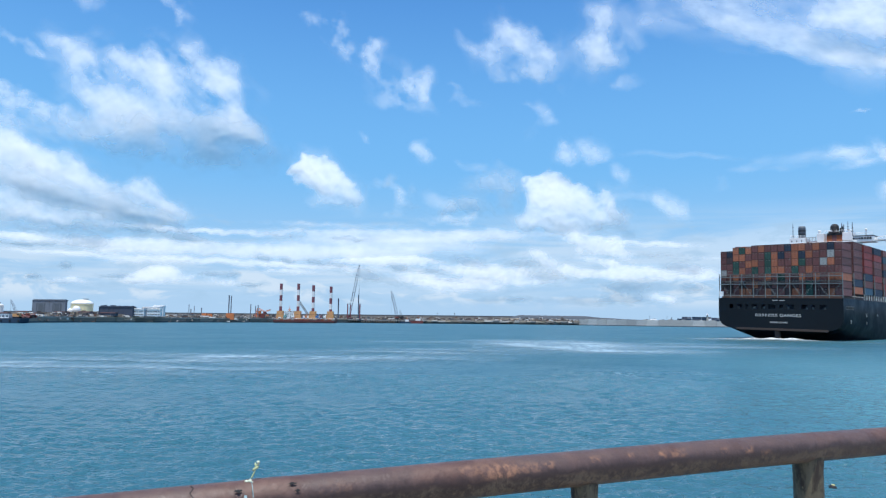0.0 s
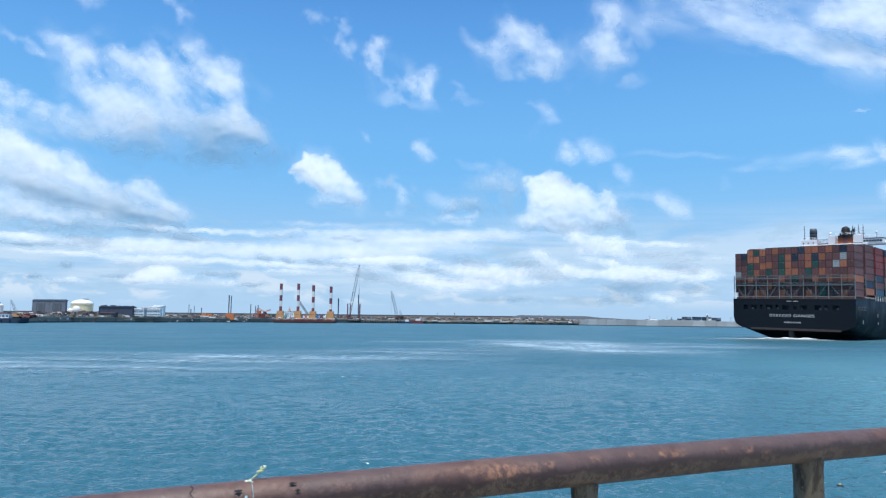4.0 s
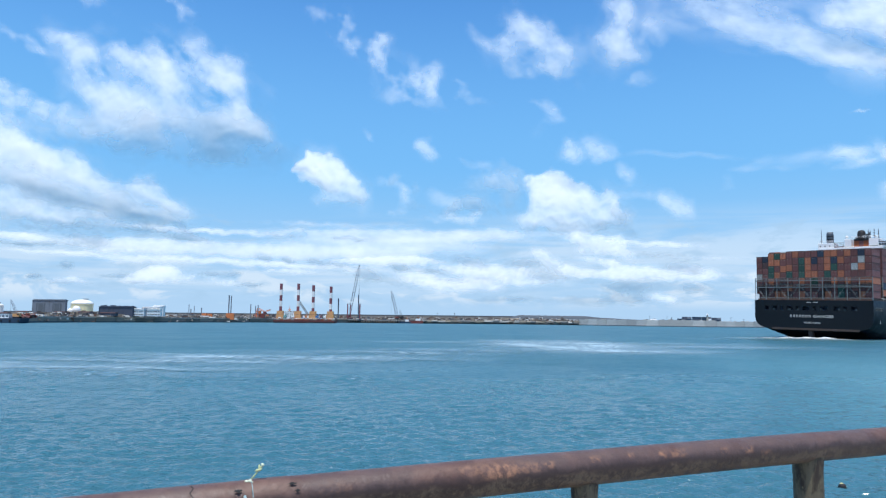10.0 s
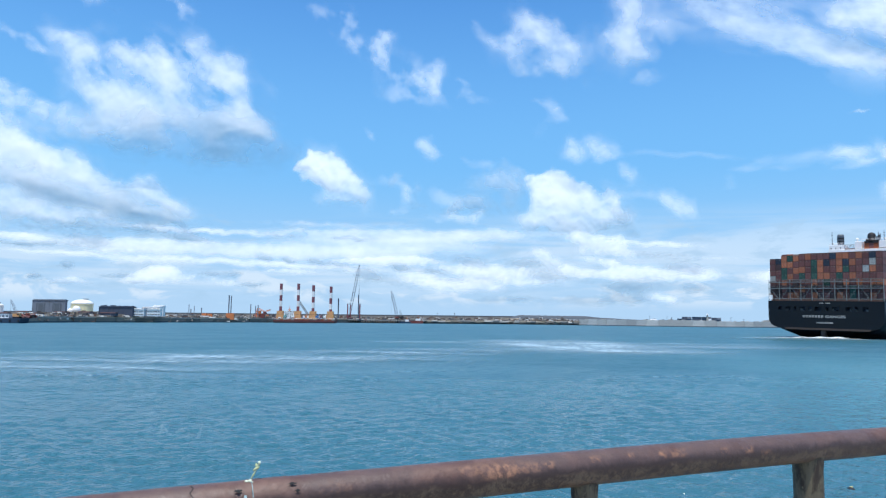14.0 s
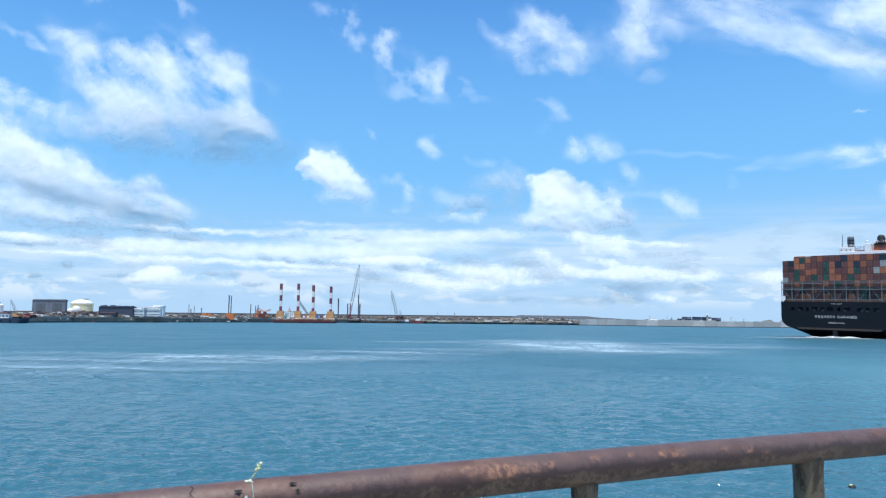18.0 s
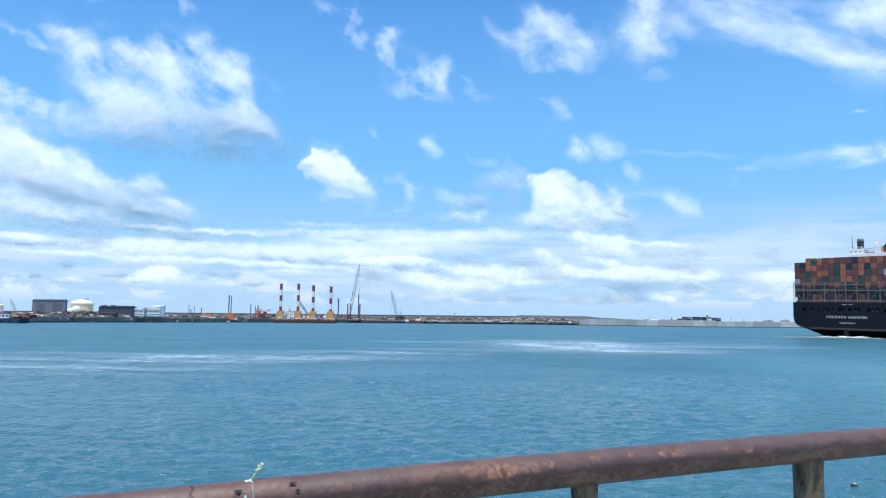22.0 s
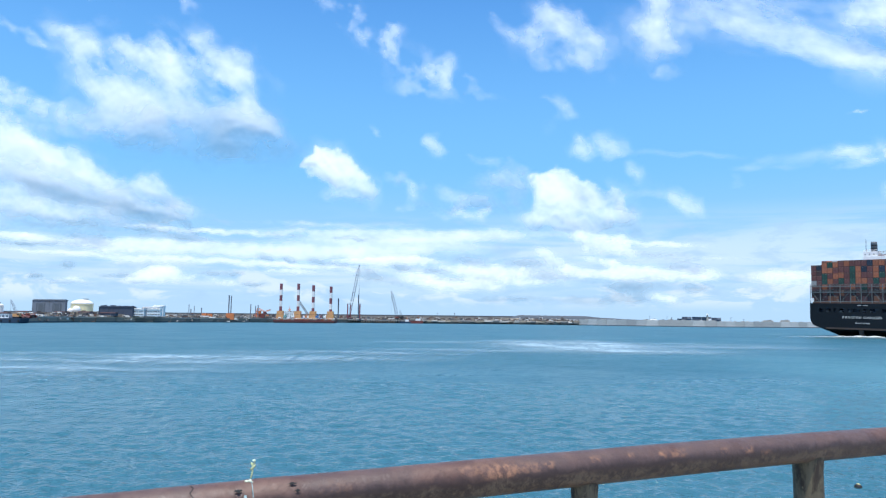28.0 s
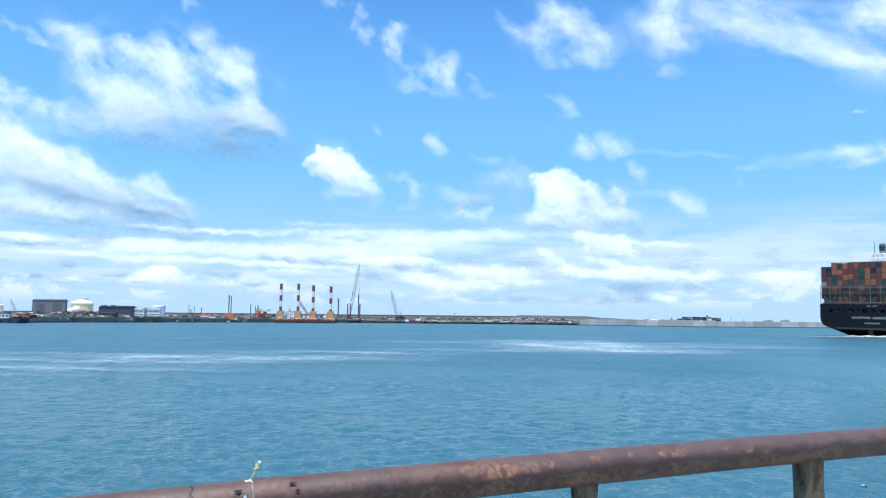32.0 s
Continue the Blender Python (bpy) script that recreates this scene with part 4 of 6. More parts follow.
def excavator(x, y, z, s, mat, boom_to, label, wide=1.6, boom_mat="steel"):
    t = thing("crawler_crane", label, "crane", pose(x, y, z))
    for q in (-1, 1):
        bm = bmesh.new()
        box(bm, (0, q * 1.4 * s, 0.5 * s), (4.4 * s, 0.8 * s, 1.0 * s))
        bmesh.ops.bevel(bm, geom=bm.edges[:], offset=0.2 * s, segments=2, affect="EDGES")
        part("track", bm, M["black"], t)
    bm = bmesh.new()
    box(bm, (-0.4 * s, 0, 2.0 * s), (4.2 * s, 3.0 * s, 1.8 * s))
    part("body", bm, M[mat], t)
    bm = bmesh.new()
    box(bm, (1.3 * s, -0.9 * s, 2.6 * s), (1.5 * s, 1.2 * s, 1.6 * s))
    part("cab", bm, M[mat], t)
    bm = bmesh.new()
    box(bm, (1.3 * s, -1.52 * s, 2.8 * s), (1.1 * s, 0.06 * s, 0.8 * s))
    part("cab_window", bm, M["glass"], t)
    bm = bmesh.new()
    lattice(bm, (0.5 * s, 0, 1.6 * s), boom_to, wide, 18, wide * 0.055)
    part("boom", bm, M[boom_mat], t, "lattice boom")
    bm = bmesh.new()
    rod(bm, boom_to, (boom_to[0] + 0.5, boom_to[1], 3.0 * s), 0.07, n=4)
    part("hoist_cable", bm, M["black"], t)
    bm = bmesh.new()
    rod(bm, boom_to, (-2.0 * s, 0, 3.0 * s), 0.09, n=4)
    part("stay_cable", bm, M["black"], t)
    return t


excavator(-350, 565, 4.0, 1.25, "yellow", (-6.4, 0, 15.0), "yellow crawler crane with its boom raised, on a barge", 1.1, "shed")
scrap = thing("scrap_heap", "heap of rusty orange steel and machinery", "scrap heap", pose(-346, 572, 4.0))
for i in range(26):
    bm = bmesh.new()
    box(bm, (0, 0, 0), (rng.uniform(1.5, 4.5), rng.uniform(1, 3), rng.uniform(0.5, 1.8)), Euler((rng.random(), rng.random(), rng.random() * 3)).to_matrix())
    part("steel_piece", bm, M["roof" if rng.random() < 0.6 else "red"], scrap).location = (rng.uniform(-7, 7), rng.uniform(-3, 3), 0.5 + rng.random() * 2.4)


def pile_mast(x, y, h, r, mat="black", label="dark steel pile standing in the works yard"):
    t = thing("steel_pile", label, "pile", pose(x, y, 6.8), "piles")
    bm = bmesh.new()
    rod(bm, (0, 0, 0), (0, 0, h), r, n=10)
    part("shaft", bm, M[mat], t)
    bm = bmesh.new()
    rod(bm, (0, 0, h), (0, 0, h + 0.8), r * 1.25, n=10)
    part("cap", bm, M[mat], t)
    return t


for x, y, h, r, mt in [(-333, 900, 15, 0.6, "shed"), (-331, 902, 9, 0.9, "shed"), (-326, 900, 13, 0.6, "shed"), (-318, 905, 11, 0.8, "shed"),
                       (-290, 930, 29, 1.0, "shed_dark"), (-287.6, 932, 28, 0.9, "shed_dark"), (-263, 940, 17, 0.9, "shed"), (-257, 942, 15, 0.7, "shed"),
                       (-254, 944, 16, 0.8, "shed"), (-155, 1020, 29, 1.3, "shed_dark"), (-146.6, 1060, 22, 1.3, "leg_red"),
                       (-142, 1062, 20, 1.2, "leg_red"), (-130.2, 1062, 36, 1.3, "shed_dark"), (-130.2, 1066, 46, 0.5, "shed_dark"), (-128.2, 1064, 22, 1.5, "leg_red")]:
    pile_mast(x, y, h, 0.68 * r, mt)


def yard_box(x, y, w, h, mat, label):
    t = thing("site_container", label, "container", pose(x, y, 3.6), "site containers")
    bm = bmesh.new()
    box(bm, (0, 0, h / 2), (w, 3, h))
    part("body", bm, M[mat], t)
    for i in range(int(w / 2.5)):
        bm = bmesh.new()
        box(bm, (-w / 2 + 1.4 + i * 2.5, -1.55, h / 2), (0.5, 0.15, h * 0.94))
        part("rib", bm, M[mat], t)
    return t


yard_box(-298.5, 860, 6, 7.6, "orange", "orange stacked site containers")
yard_box(-292.0, 862, 6, 7.2, "orange", "orange stacked site containers")
yard_box(-273.7, 885, 10, 8.2, "orange", "orange stacked site containers")
for i in range(26):
    x = rng.uniform(-370, -180)
    y = 800 + (x + 330) * 1.25 + rng.uniform(20, 50)
    yard_box(x, max(y, 700), rng.uniform(4, 12), rng.uniform(1.5, 3.6), rng.choice(["conc", "steel", "red", "shed", "white", "roof", "conc"]), "low site hut among building materials")
rig = thing("piling_rig", "orange-red piling rig with a lattice frame", "piling rig", pose(-252, 950, 6.8))
for k, (x, w, h, z) in enumerate([(-5, 6, 4, 2), (2, 8, 5, 2.5), (-1, 3, 5, 7), (6, 4, 3, 6.5), (10, 3, 2, 3)]):
    bm = bmesh.new()
    box(bm, (x, 0, z), (w, 4, h))
    part("frame", bm, M["red" if k % 2 else "orange"], rig)
for a, b in (((-6, 0, 4), (-4, 0, 13)), ((-4, 0, 13), (6, 0, 8)), ((6, 0, 8), (14, 0, 11))):
    bm = bmesh.new()
    lattice(bm, a, b, 1.4, 6, 0.2)
    part("arm", bm, M["orange"], rig)

# jack-up barge
jack = thing("jack_up_barge", "jack-up barge with four red and white banded legs", "jack-up barge", pose(-187.6, 942, 0))
bm = bmesh.new()
vs = box(bm, (0, 0, 2.2), (85, 26, 6.2))
for v in vs:
    if v.co.z < 0:
        v.co.x *= 0.95
part("hull", bm, M["red"], jack, "rust-red pontoon hull")
for i in range(17):
    bm = bmesh.new()
    box(bm, (-40 + i * 5.0, -13.08, 4.55), (4.8, 0.3, rng.uniform(0.9, 1.5)))
    part("bulwark_plate", bm, M[rng.choice(["conc", "red", "casing_orange", "conc", "steel"])], jack)
LEGS = [(-33.0, -8), (-9.3, -8), (11.2, -8), (35.2, -8)]
for x, y in LEGS:
    leg = new("leg")
    leg.parent = jack
    leg.location = (x, y, 0)
    leg["label"] = "red and white banded tubular leg"
    z = {-33.0: 53.2, -9.3: 53.4, 11.2: 51.4, 35.2: 49.8}[x]
    for i, (hgt, mt) in enumerate([(8.4, "leg_red"), (7.4, "leg_white"), (7.8, "leg_red"), (7.4, "leg_white"), (9.5, "leg_red")]):
        bm = bmesh.new()
        rod(bm, (0, 0, z - hgt), (0, 0, z), 1.95, n=14)
        part("leg_band", bm, M[mt], leg)
        z -= hgt
    bm = bmesh.new()
    box(bm, (0, 0, 8.2), (9.6, 8, 6.0))
    vs = box(bm, (0, 0, 13.8), (8.5, 7, 4.4))
    for q in (-1, 1):
        box(bm, (q * 3.6, -4.1, 11.5), (0.9, 0.8, 9.0))
    part("leg_housing", bm, M["yellow"], leg, "orange-yellow jacking housing")
cab = new("cabin")
cab.parent = jack
cab["label"] = "white and grey accommodation cabin"
for z, w in ((8.8, 15), (11.8, 13.5), (14.6, 11)):
    bm = bmesh.new()
    box(bm, (-21, -6, z), (w, 9, 2.6))
    part("storey", bm, M["white"], cab)
    for i in range(5):
        bm = bmesh.new()
        box(bm, (-21 + (i - 2) * w / 5.5, -10.55, z + 0.2), (w / 9, 0.15, 1.1))
        part("window", bm, M["glass"], cab)
bm = bmesh.new()
rod(bm, (-21, -6, 16), (-21, -6, 23), 0.5, 0.3, 6)
box(bm, (-21, -6, 17.6), (4.5, 1, 1.0))
part("mast", bm, M["orange"], cab)
bm = bmesh.new()
lattice(bm, (6, -6, 9), (-9, -6, 30), 2.0, 12, 0.22)
part("crane_boom", bm, M["steel"], jack, "pale lattice crane boom")
for i, (x, w, h, mt) in enumerate([(3, 9, 3, "white"), (10, 6, 2.5, "steel"), (20, 9, 3.0, "white"), (26, 7, 4.0, "steel"), (30, 4, 2.4, "orange"), (0, 4, 5, "steel")]):
    bm = bmesh.new()
    box(bm, (x, -9 + i % 3, 7 + h / 2), (w, 4, h))
    part("deck_gear", bm, M[mt], jack)

for i in range(22):
    bm = bmesh.new()
    w, h = rng.uniform(1.5, 5), rng.uniform(1, 3.2)
    box(bm, (rng.uniform(-38, 39), rng.uniform(-12.2, -9.5), 5.3 + h / 2), (w, 1.6, h))
    part("deck_gear", bm, M[rng.choice(["white", "steel", "teal", "roof", "orange", "navy", "blue", "white"])], jack)
# pale bulwark rail round the deck, dark fender strake, machines between the legs
bm = bmesh.new()
for i in range(57):
    rod(bm, (-42 + i * 1.5, -12.8, 5.3), (-42 + i * 1.5, -12.8, 6.6), 0.09, n=4)
for z in (5.95, 6.6):
    rod(bm, (-42.2, -12.8, z), (42.2, -12.8, z), 0.1, n=4)
part("deck_rail", bm, M["leg_white"], jack, "thin white deck railing")
bm = bmesh.new()
box(bm, (0, -13.1, 1.2), (82, 0.4, 1.1))
part("fender_strake", bm, M["black"], jack, "dark rubber fender strake")
for x, w, mt in ((-26, 3.2, "teal"), (-14.5, 4.2, "white"), (2.5, 3.0, "orange"), (17.5, 4.0, "blue"), (22.5, 2.4, "leg_red"), (28, 3.4, "white")):
    bm = bmesh.new()
    box(bm, (x, -11, 8.6), (w, 3, 2.4))
    box(bm, (x + w * 0.3, -11, 10.4), (w * 0.4, 2.4, 1.4))
    rod(bm, (x - w * 0.3, -11, 9.5), (x + w * 0.9, -11, 13.0), 0.22, n=5)
    part("winch_house", bm, M[mt], jack)
excavator(-149, 1090, 6.8, 1.5, "red", (15.5, 0, 85.5), "tall crawler crane with a grey lattice boom raised", 3.3, "shed")
excavator(-71.7, 1090, 6.8, 1.4, "red", (-10.0, 0, 44.0), "crawler crane with a dark lattice boom raised", 3.4, "shed")
excavator(-65, 1092, 6.8, 1.4, "black", (-3.0, 0, 14.0), "small dark crawler crane")


def moored_boat(x, y, w, h, mat, label):
    t = thing("work_boat", label, "boat", pose(x, y, 0), "work boats")
    bm = bmesh.new()
    vs = box(bm, (0, 0, h * 0.35), (w, 6, h))
    for v in vs:
        if v.co.z < 0:
            v.co.x *= 0.85
    part("hull", bm, M[mat], t)
    bm = bmesh.new()
    box(bm, (w * 0.15, 0, h + 1.0), (w * 0.3, 4, 3.2))
    part("cabin", bm, M["white"], t)
    bm = bmesh.new()
    rod(bm, (w * 0.15, 0, h + 2), (w * 0.15, 0, h + 8), 0.3, n=6)
    part("mast", bm, M["orange"], t)
    bm = bmesh.new()
    box(bm, (-w * 0.2, 0, h + 0.2), (w * 0.4, 4, 1.6))
    part("deck_load", bm, M["steel"], t)


moored_boat(-42, 1078, 26, 5.0, "red", "faded red work boat moored at the quay")
moored_boat(-58, 1074, 18, 3.4, "navy", "small dark work boat with a white cabin")
jetty = thing("jetty", "long pale jetty deck on dark piles", "jetty")
for i in range(11):
    bm = bmesh.new()
    box(bm, (-143 + i * 11.2, 1072 + i * 1.4, 4.6), (11.0, 9, 1.0))
    part("deck_slab", bm, M["conc"], jetty)
for i in range(32):
    bm = bmesh.new()
    rod(bm, (-147 + i * 3.85, 1068 + i * 0.48, -2), (-147 + i * 3.85, 1068 + i * 0.48, 4.4), 0.6, n=8)
    part("pile", bm, M["black"], jetty, "dark timber pile")
for i in range(12):
    x = -140 + i * 10 + rng.uniform(-3, 3)
    yard_box(x, 1080 + i * 1.3, rng.uniform(3, 8), rng.uniform(1.4, 3.2), rng.choice(["white", "red", "conc", "steel", "roof", "navy"]), "site hut and stores on the jetty")
for x in (-10, 24):
    t = thing("light_post", "thin post on the far breakwater", "post", pose(x, 1336, 14.5), "breakwater posts")
    bm = bmesh.new()
    rod(bm, (0, 0, 0), (0, 0, 4.4), 0.4, n=6)
    part("pole", bm, M["black"], t)
    bm = bmesh.new()
    box(bm, (0, 0, 4.2), (1.5, 1.5, 1.6))
    part("lantern", bm, M["shed"], t)
# works on top of the sea wall
for x, y, w, h, mt in [(296, 996, 9, 1.8, "conc"), (305, 992, 12, 2.6, "white"), (317, 987, 8, 1.6, "conc"), (328, 984, 9, 2.2, "conc"), (470, 990, 16, 2.4, "conc"), (500, 1000, 14, 3.0, "conc")]:
    t = thing("site_block", "pale heap of blocks and stores on the sea wall", "site store", pose(x, y, 7.9), "sea wall stores")
    bm = bmesh.new()
    for v in box(bm, (0, 0, h / 2), (w, 4, h)):
        v.co.x *= 0.72 if v.co.z > h * 0.5 else 1.0
        v.co += Vector((rng.uniform(-0.5, 0.5), 0, rng.uniform(-0.3, 0.3)))
    part("body", bm, M[mt], t)
    bm = bmesh.new()
    box(bm, (w * 0.15, 0, h + 0.3), (w * 0.25, 3, 0.8))
    part("top", bm, M["steel"], t)
x = 334.0
for k, (w, tiers, mt) in enumerate([(6.1, 1, "navy"), (6.1, 2, "shed_dark"), (6.1, 2, "navy"), (12.2, 2, "shed_dark"), (6.1, 2, "navy"), (6.1, 2, "white"), (6.1, 2, "shed_dark"), (6.1, 2, "navy")]):
    for q in range(tiers):
        yard_box(x + w / 2, 966 + 0.2 * (372 - x) * (x < 372), w - 0.3, 2.6, mt if q == 0 else rng.choice(["navy", "shed_dark", "shed"]), "dark blue site containers stacked on the sea wall").location.z = (8.9 if x < 379 else 7.9) + 2.6 * q
    x += w + (1.2 if k in (2, 5) else 0.2)
for x, h in ((298, 6.5), (321, 6.0), (327, 5.0), (346, 4.4), (404, 5.4), (420, 3.6)):
    t = thing("lamp_post", "thin dark lamp post on the sea wall", "lamp post", pose(x, 985 - (x - 298) * 0.24, 7.9), "sea wall lamps")
    bm = bmesh.new()
    rod(bm, (0, 0, 0), (0, 0, h), 0.28, 0.18, 6)
    part("pole", bm, M["shed"], t)
    bm = bmesh.new()
    box(bm, (0.7, 0, h), (1.9, 0.5, 0.35))
    part("lamp_head", bm, M["shed"], t)
t = thing("beacon", "pale beacon tower on the sea wall", "beacon", pose(372, 962, 8.9))
bm = bmesh.new()
rod(bm, (0, 0, 0), (0, 0, 8), 1.5, 1.1, 10)
part("tower", bm, M["conc"], t)
bm = bmesh.new()
rod(bm, (0, 0, 8), (0, 0, 11), 0.8, n=8)
box(bm, (0, 0, 8), (4, 4, 0.5))
part("lantern", bm, M["white"], t)


def quay_clutter(label, seed, density, near_back, far_back, tall):
    """Stones, blocks, timber and plant strewn along the far waterfront."""
    r = random.Random(seed)
    co, fa = [], []
    cube = [(0, 1, 3, 2), (4, 6, 7, 5), (0, 4, 5, 1), (2, 3, 7, 6), (0, 2, 6, 4), (1, 5, 7, 3)]
    seg = FRONT[1:9]
    for (x0, y0), (x1, y1) in zip(seg, seg[1:]):
        ln = math.hypot(x1 - x0, y1 - y0)
        for i in range(int(ln * density)):
            k = r.random()
            back = r.uniform(near_back, far_back)
            top = 6.8 if back > 14 else 5.6
            if back < 0.6:
                top = r.uniform(-0.5, 3.4)
            w, d, h = r.uniform(0.8, 7), r.uniform(0.8, 3), tall * r.uniform(0.4, 2.2) * (1.5 if r.random() < 0.12 else 1.0)
            cx, cy, a = x0 + (x1 - x0) * k - back * 0.2, y0 + (y1 - y0) * k + back, r.uniform(-0.5, 0.5)
            n = len(co)
            for sx in (-1, 1):
                for sy in (-1, 1):
                    for sz in (0, 1):
                        t = 1.0 - 0.35 * sz * r.random()
                        ux, uy = sx * w / 2 * t, sy * d / 2 * t
                        co.append((cx + ux * math.cos(a) - uy * math.sin(a), cy + ux * math.sin(a) + uy * math.cos(a), top + sz * h - 0.15))
            fa += [tuple(n + q for q in f) for f in cube]
    me = bpy.data.meshes.new("quay_clutter")
    me.from_pydata(co, [], fa)
    me.materials.append(M["clutter"])
    tagged(new("quay_clutter", me), label, "rubble", kind="stuff")


quay_clutter("stones, blocks and building materials strewn along the far quay", 23, 1.5, -1.5, 26, 1.0)
quay_clutter("stacked building materials and plant in the works yard", 29, 0.8, 26, 130, 1.8)


# ---------------------------------------------------------------- quay and rail in the foreground
bm = bmesh.new()
ang = radians(24.44)
m = Matrix.Rotation(ang, 4, "Z")
vs = box(bm, (0, 0, 0), (120, 24, 1.2))
bmesh.ops.transform(bm, matrix=Matrix.Translation((4.0, -8.8, 4.35)) @ m, verts=vs)
solo("quay_deck", bm, M["quay"], "grey concrete quay deck under the rail", "quay", "structure")
bm = bmesh.new()
vs = box(bm, (0, 0, 0), (120, 1.0, 7.0))
bmesh.ops.transform(bm, matrix=Matrix.Translation((4.0, -8.8, 0.3)) @ m @ Matrix.Translation((0, 11.4, 0)), verts=vs)
solo("quay_wall", bm, M["conc_dark"], "dark concrete quay wall above the water", "quay wall", "structure")

RAIL_Z = 6.5 - 0.5243
R = 0.0605


def rail_point(s):
    """The rail's middle line, s metres along it from a point ahead of the camera."""
    return Vector((s * math.cos(ang), 2.266 + s * math.sin(ang), RAIL_Z + 0.004 - 0.0035 * min(abs(s - 0.5), 3.0) ** 2))


rail = thing("railing", "rusty red-brown pipe railing with peeling paint along the quay", "railing")
bm = bmesh.new()
n_s, n_a = 900, 28
rings = []
for i in range(n_s + 1):
    s = -12.0 + 25.0 * i / n_s
    c = rail_point(s)
    t = Vector((math.cos(ang), math.sin(ang), 0))
    sd = Vector((-math.sin(ang), math.cos(ang), 0))
    ring = []
    for j in range(n_a):
        a = 2 * math.pi * j / n_a
        k = 1 + 0.008 * noise.noise((s * 5, math.cos(a) * 1.2, math.sin(a) * 1.2)) + 0.006 * noise.noise((s * 24, math.cos(a) * 4, math.sin(a) * 4))
        ring.append(bm.verts.new(c + (sd * math.cos(a) + Vector((0, 0, 1)) * math.sin(a)) * R * k))
    rings.append(ring)
for p, q in zip(rings, rings[1:]):
    for j in range(n_a):
        bm.faces.new((p[j], p[(j + 1) % n_a], q[(j + 1) % n_a], q[j]))
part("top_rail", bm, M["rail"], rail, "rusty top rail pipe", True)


def post(s, r):
    c = rail_point(s)
    bm = bmesh.new()
    n = 24
    c.y += 0.012
    prof = [(r, 4.95 - c.z), (r, -0.10), (r * 1.02, -0.08), (r * 1.06, -0.06), (r * 1.07, -0.035), (r * 1.02, -0.01), (r * 0.85, 0.01), (r * 0.6, 0.02), (r * 0.3, 0.025)]
    lathe(bm, prof, n, tuple(c))
    part("post", bm, M["post"], rail, "post with peeling khaki paint over rust", True)
    bm = bmesh.new()
    lathe(bm, [(r * 1.9, 0), (r * 1.9, 0.012), (r * 1.1, 0.016)], 20, (c.x, c.y, 4.95))
    part("base_plate", bm, M["post"], rail)


for k in range(-10, 11):                 # the rail runs on past both sides of the view
    post(0.564 + 1.156 * k, 0.059 if k == 1 else 0.047)

# rusted-through spots and the joint of the rail
def on_rail(s, a, lift):
    sd = Vector((-math.sin(ang), math.cos(ang), 0))
    n = sd * math.cos(radians(a)) + Vector((0, 0, 1)) * math.sin(radians(a))
    return rail_point(s) + n * (R + lift), n


# raised near-black discs, the holes' inner shade put into their colour
for s, a, w, h in ((-0.641, 138, 0.011, 0.0052), (-0.489, 132, 0.013, 0.0040), (-0.476, 151, 0.008, 0.0040)):
    p, n = on_rail(s, a, 0.0048)
    bm = bmesh.new()
    m = Matrix.Translation(p) @ n.to_track_quat("Z", "X").to_matrix().to_4x4()
    k = 18
    ring = []
    for i in range(k):
        t = 2 * math.pi * i / k
        q = 1 + 0.9 * noise.noise((math.cos(t) * 3, math.sin(t) * 3, s * 9))
        ring.append(m @ Vector((math.cos(t) * h * q, math.sin(t) * w * q, 0.0018)))
    vs = [bm.verts.new(q) for q in ring]
    dip = bm.verts.new(m @ Vector((0, 0, 0.0026)))
    for i in range(k):
        bm.faces.new((vs[i], vs[(i + 1) % k], dip))
    part("rust_hole", bm, M["dark"], rail, "rusted-through hole, its shade a near-black disc")
for s0, pts in ((-0.762, [(0.0, 96), (0.006, 112), (-0.004, 128), (0.008, 146), (0.003, 165)]), (-0.600, [(0.0, 80), (0.001, 110), (-0.001, 140), (0.0, 170), (0.002, 200)])):
    bm = bmesh.new()
    line = [on_rail(s0 + d, a, 0.0012 if s0 > -0.7 else 0.0002)[0] for d, a in pts]
    for p, q in zip(line, line[1:]):
        rod(bm, p, q, 0.0016, n=5)
    part("crack", bm, M["dark"], rail, "dark crack in the rusted rail")
bm = bmesh.new()
rings = []
for i in range(31):
    s = -0.675 + 0.25 * i / 30
    swell_out = 0.0030 * math.sin(math.pi * i / 30) + 0.0004
    ring = []
    for j in range(28):
        a = 360.0 * j / 28
        ring.append(bm.verts.new(on_rail(s, a, swell_out + 0.0014 * noise.noise((s * 60, math.cos(radians(a)) * 3, math.sin(radians(a)) * 3)) - 0.0016)[0]))
    rings.append(ring)
for p, q in zip(rings, rings[1:]):
    for j in range(28):
        bm.faces.new((p[j], p[(j + 1) % 28], q[(j + 1) % 28], q[j]))
part("joint_sleeve", bm, M["rail"], rail, "swollen rusty joint of the rail", True)

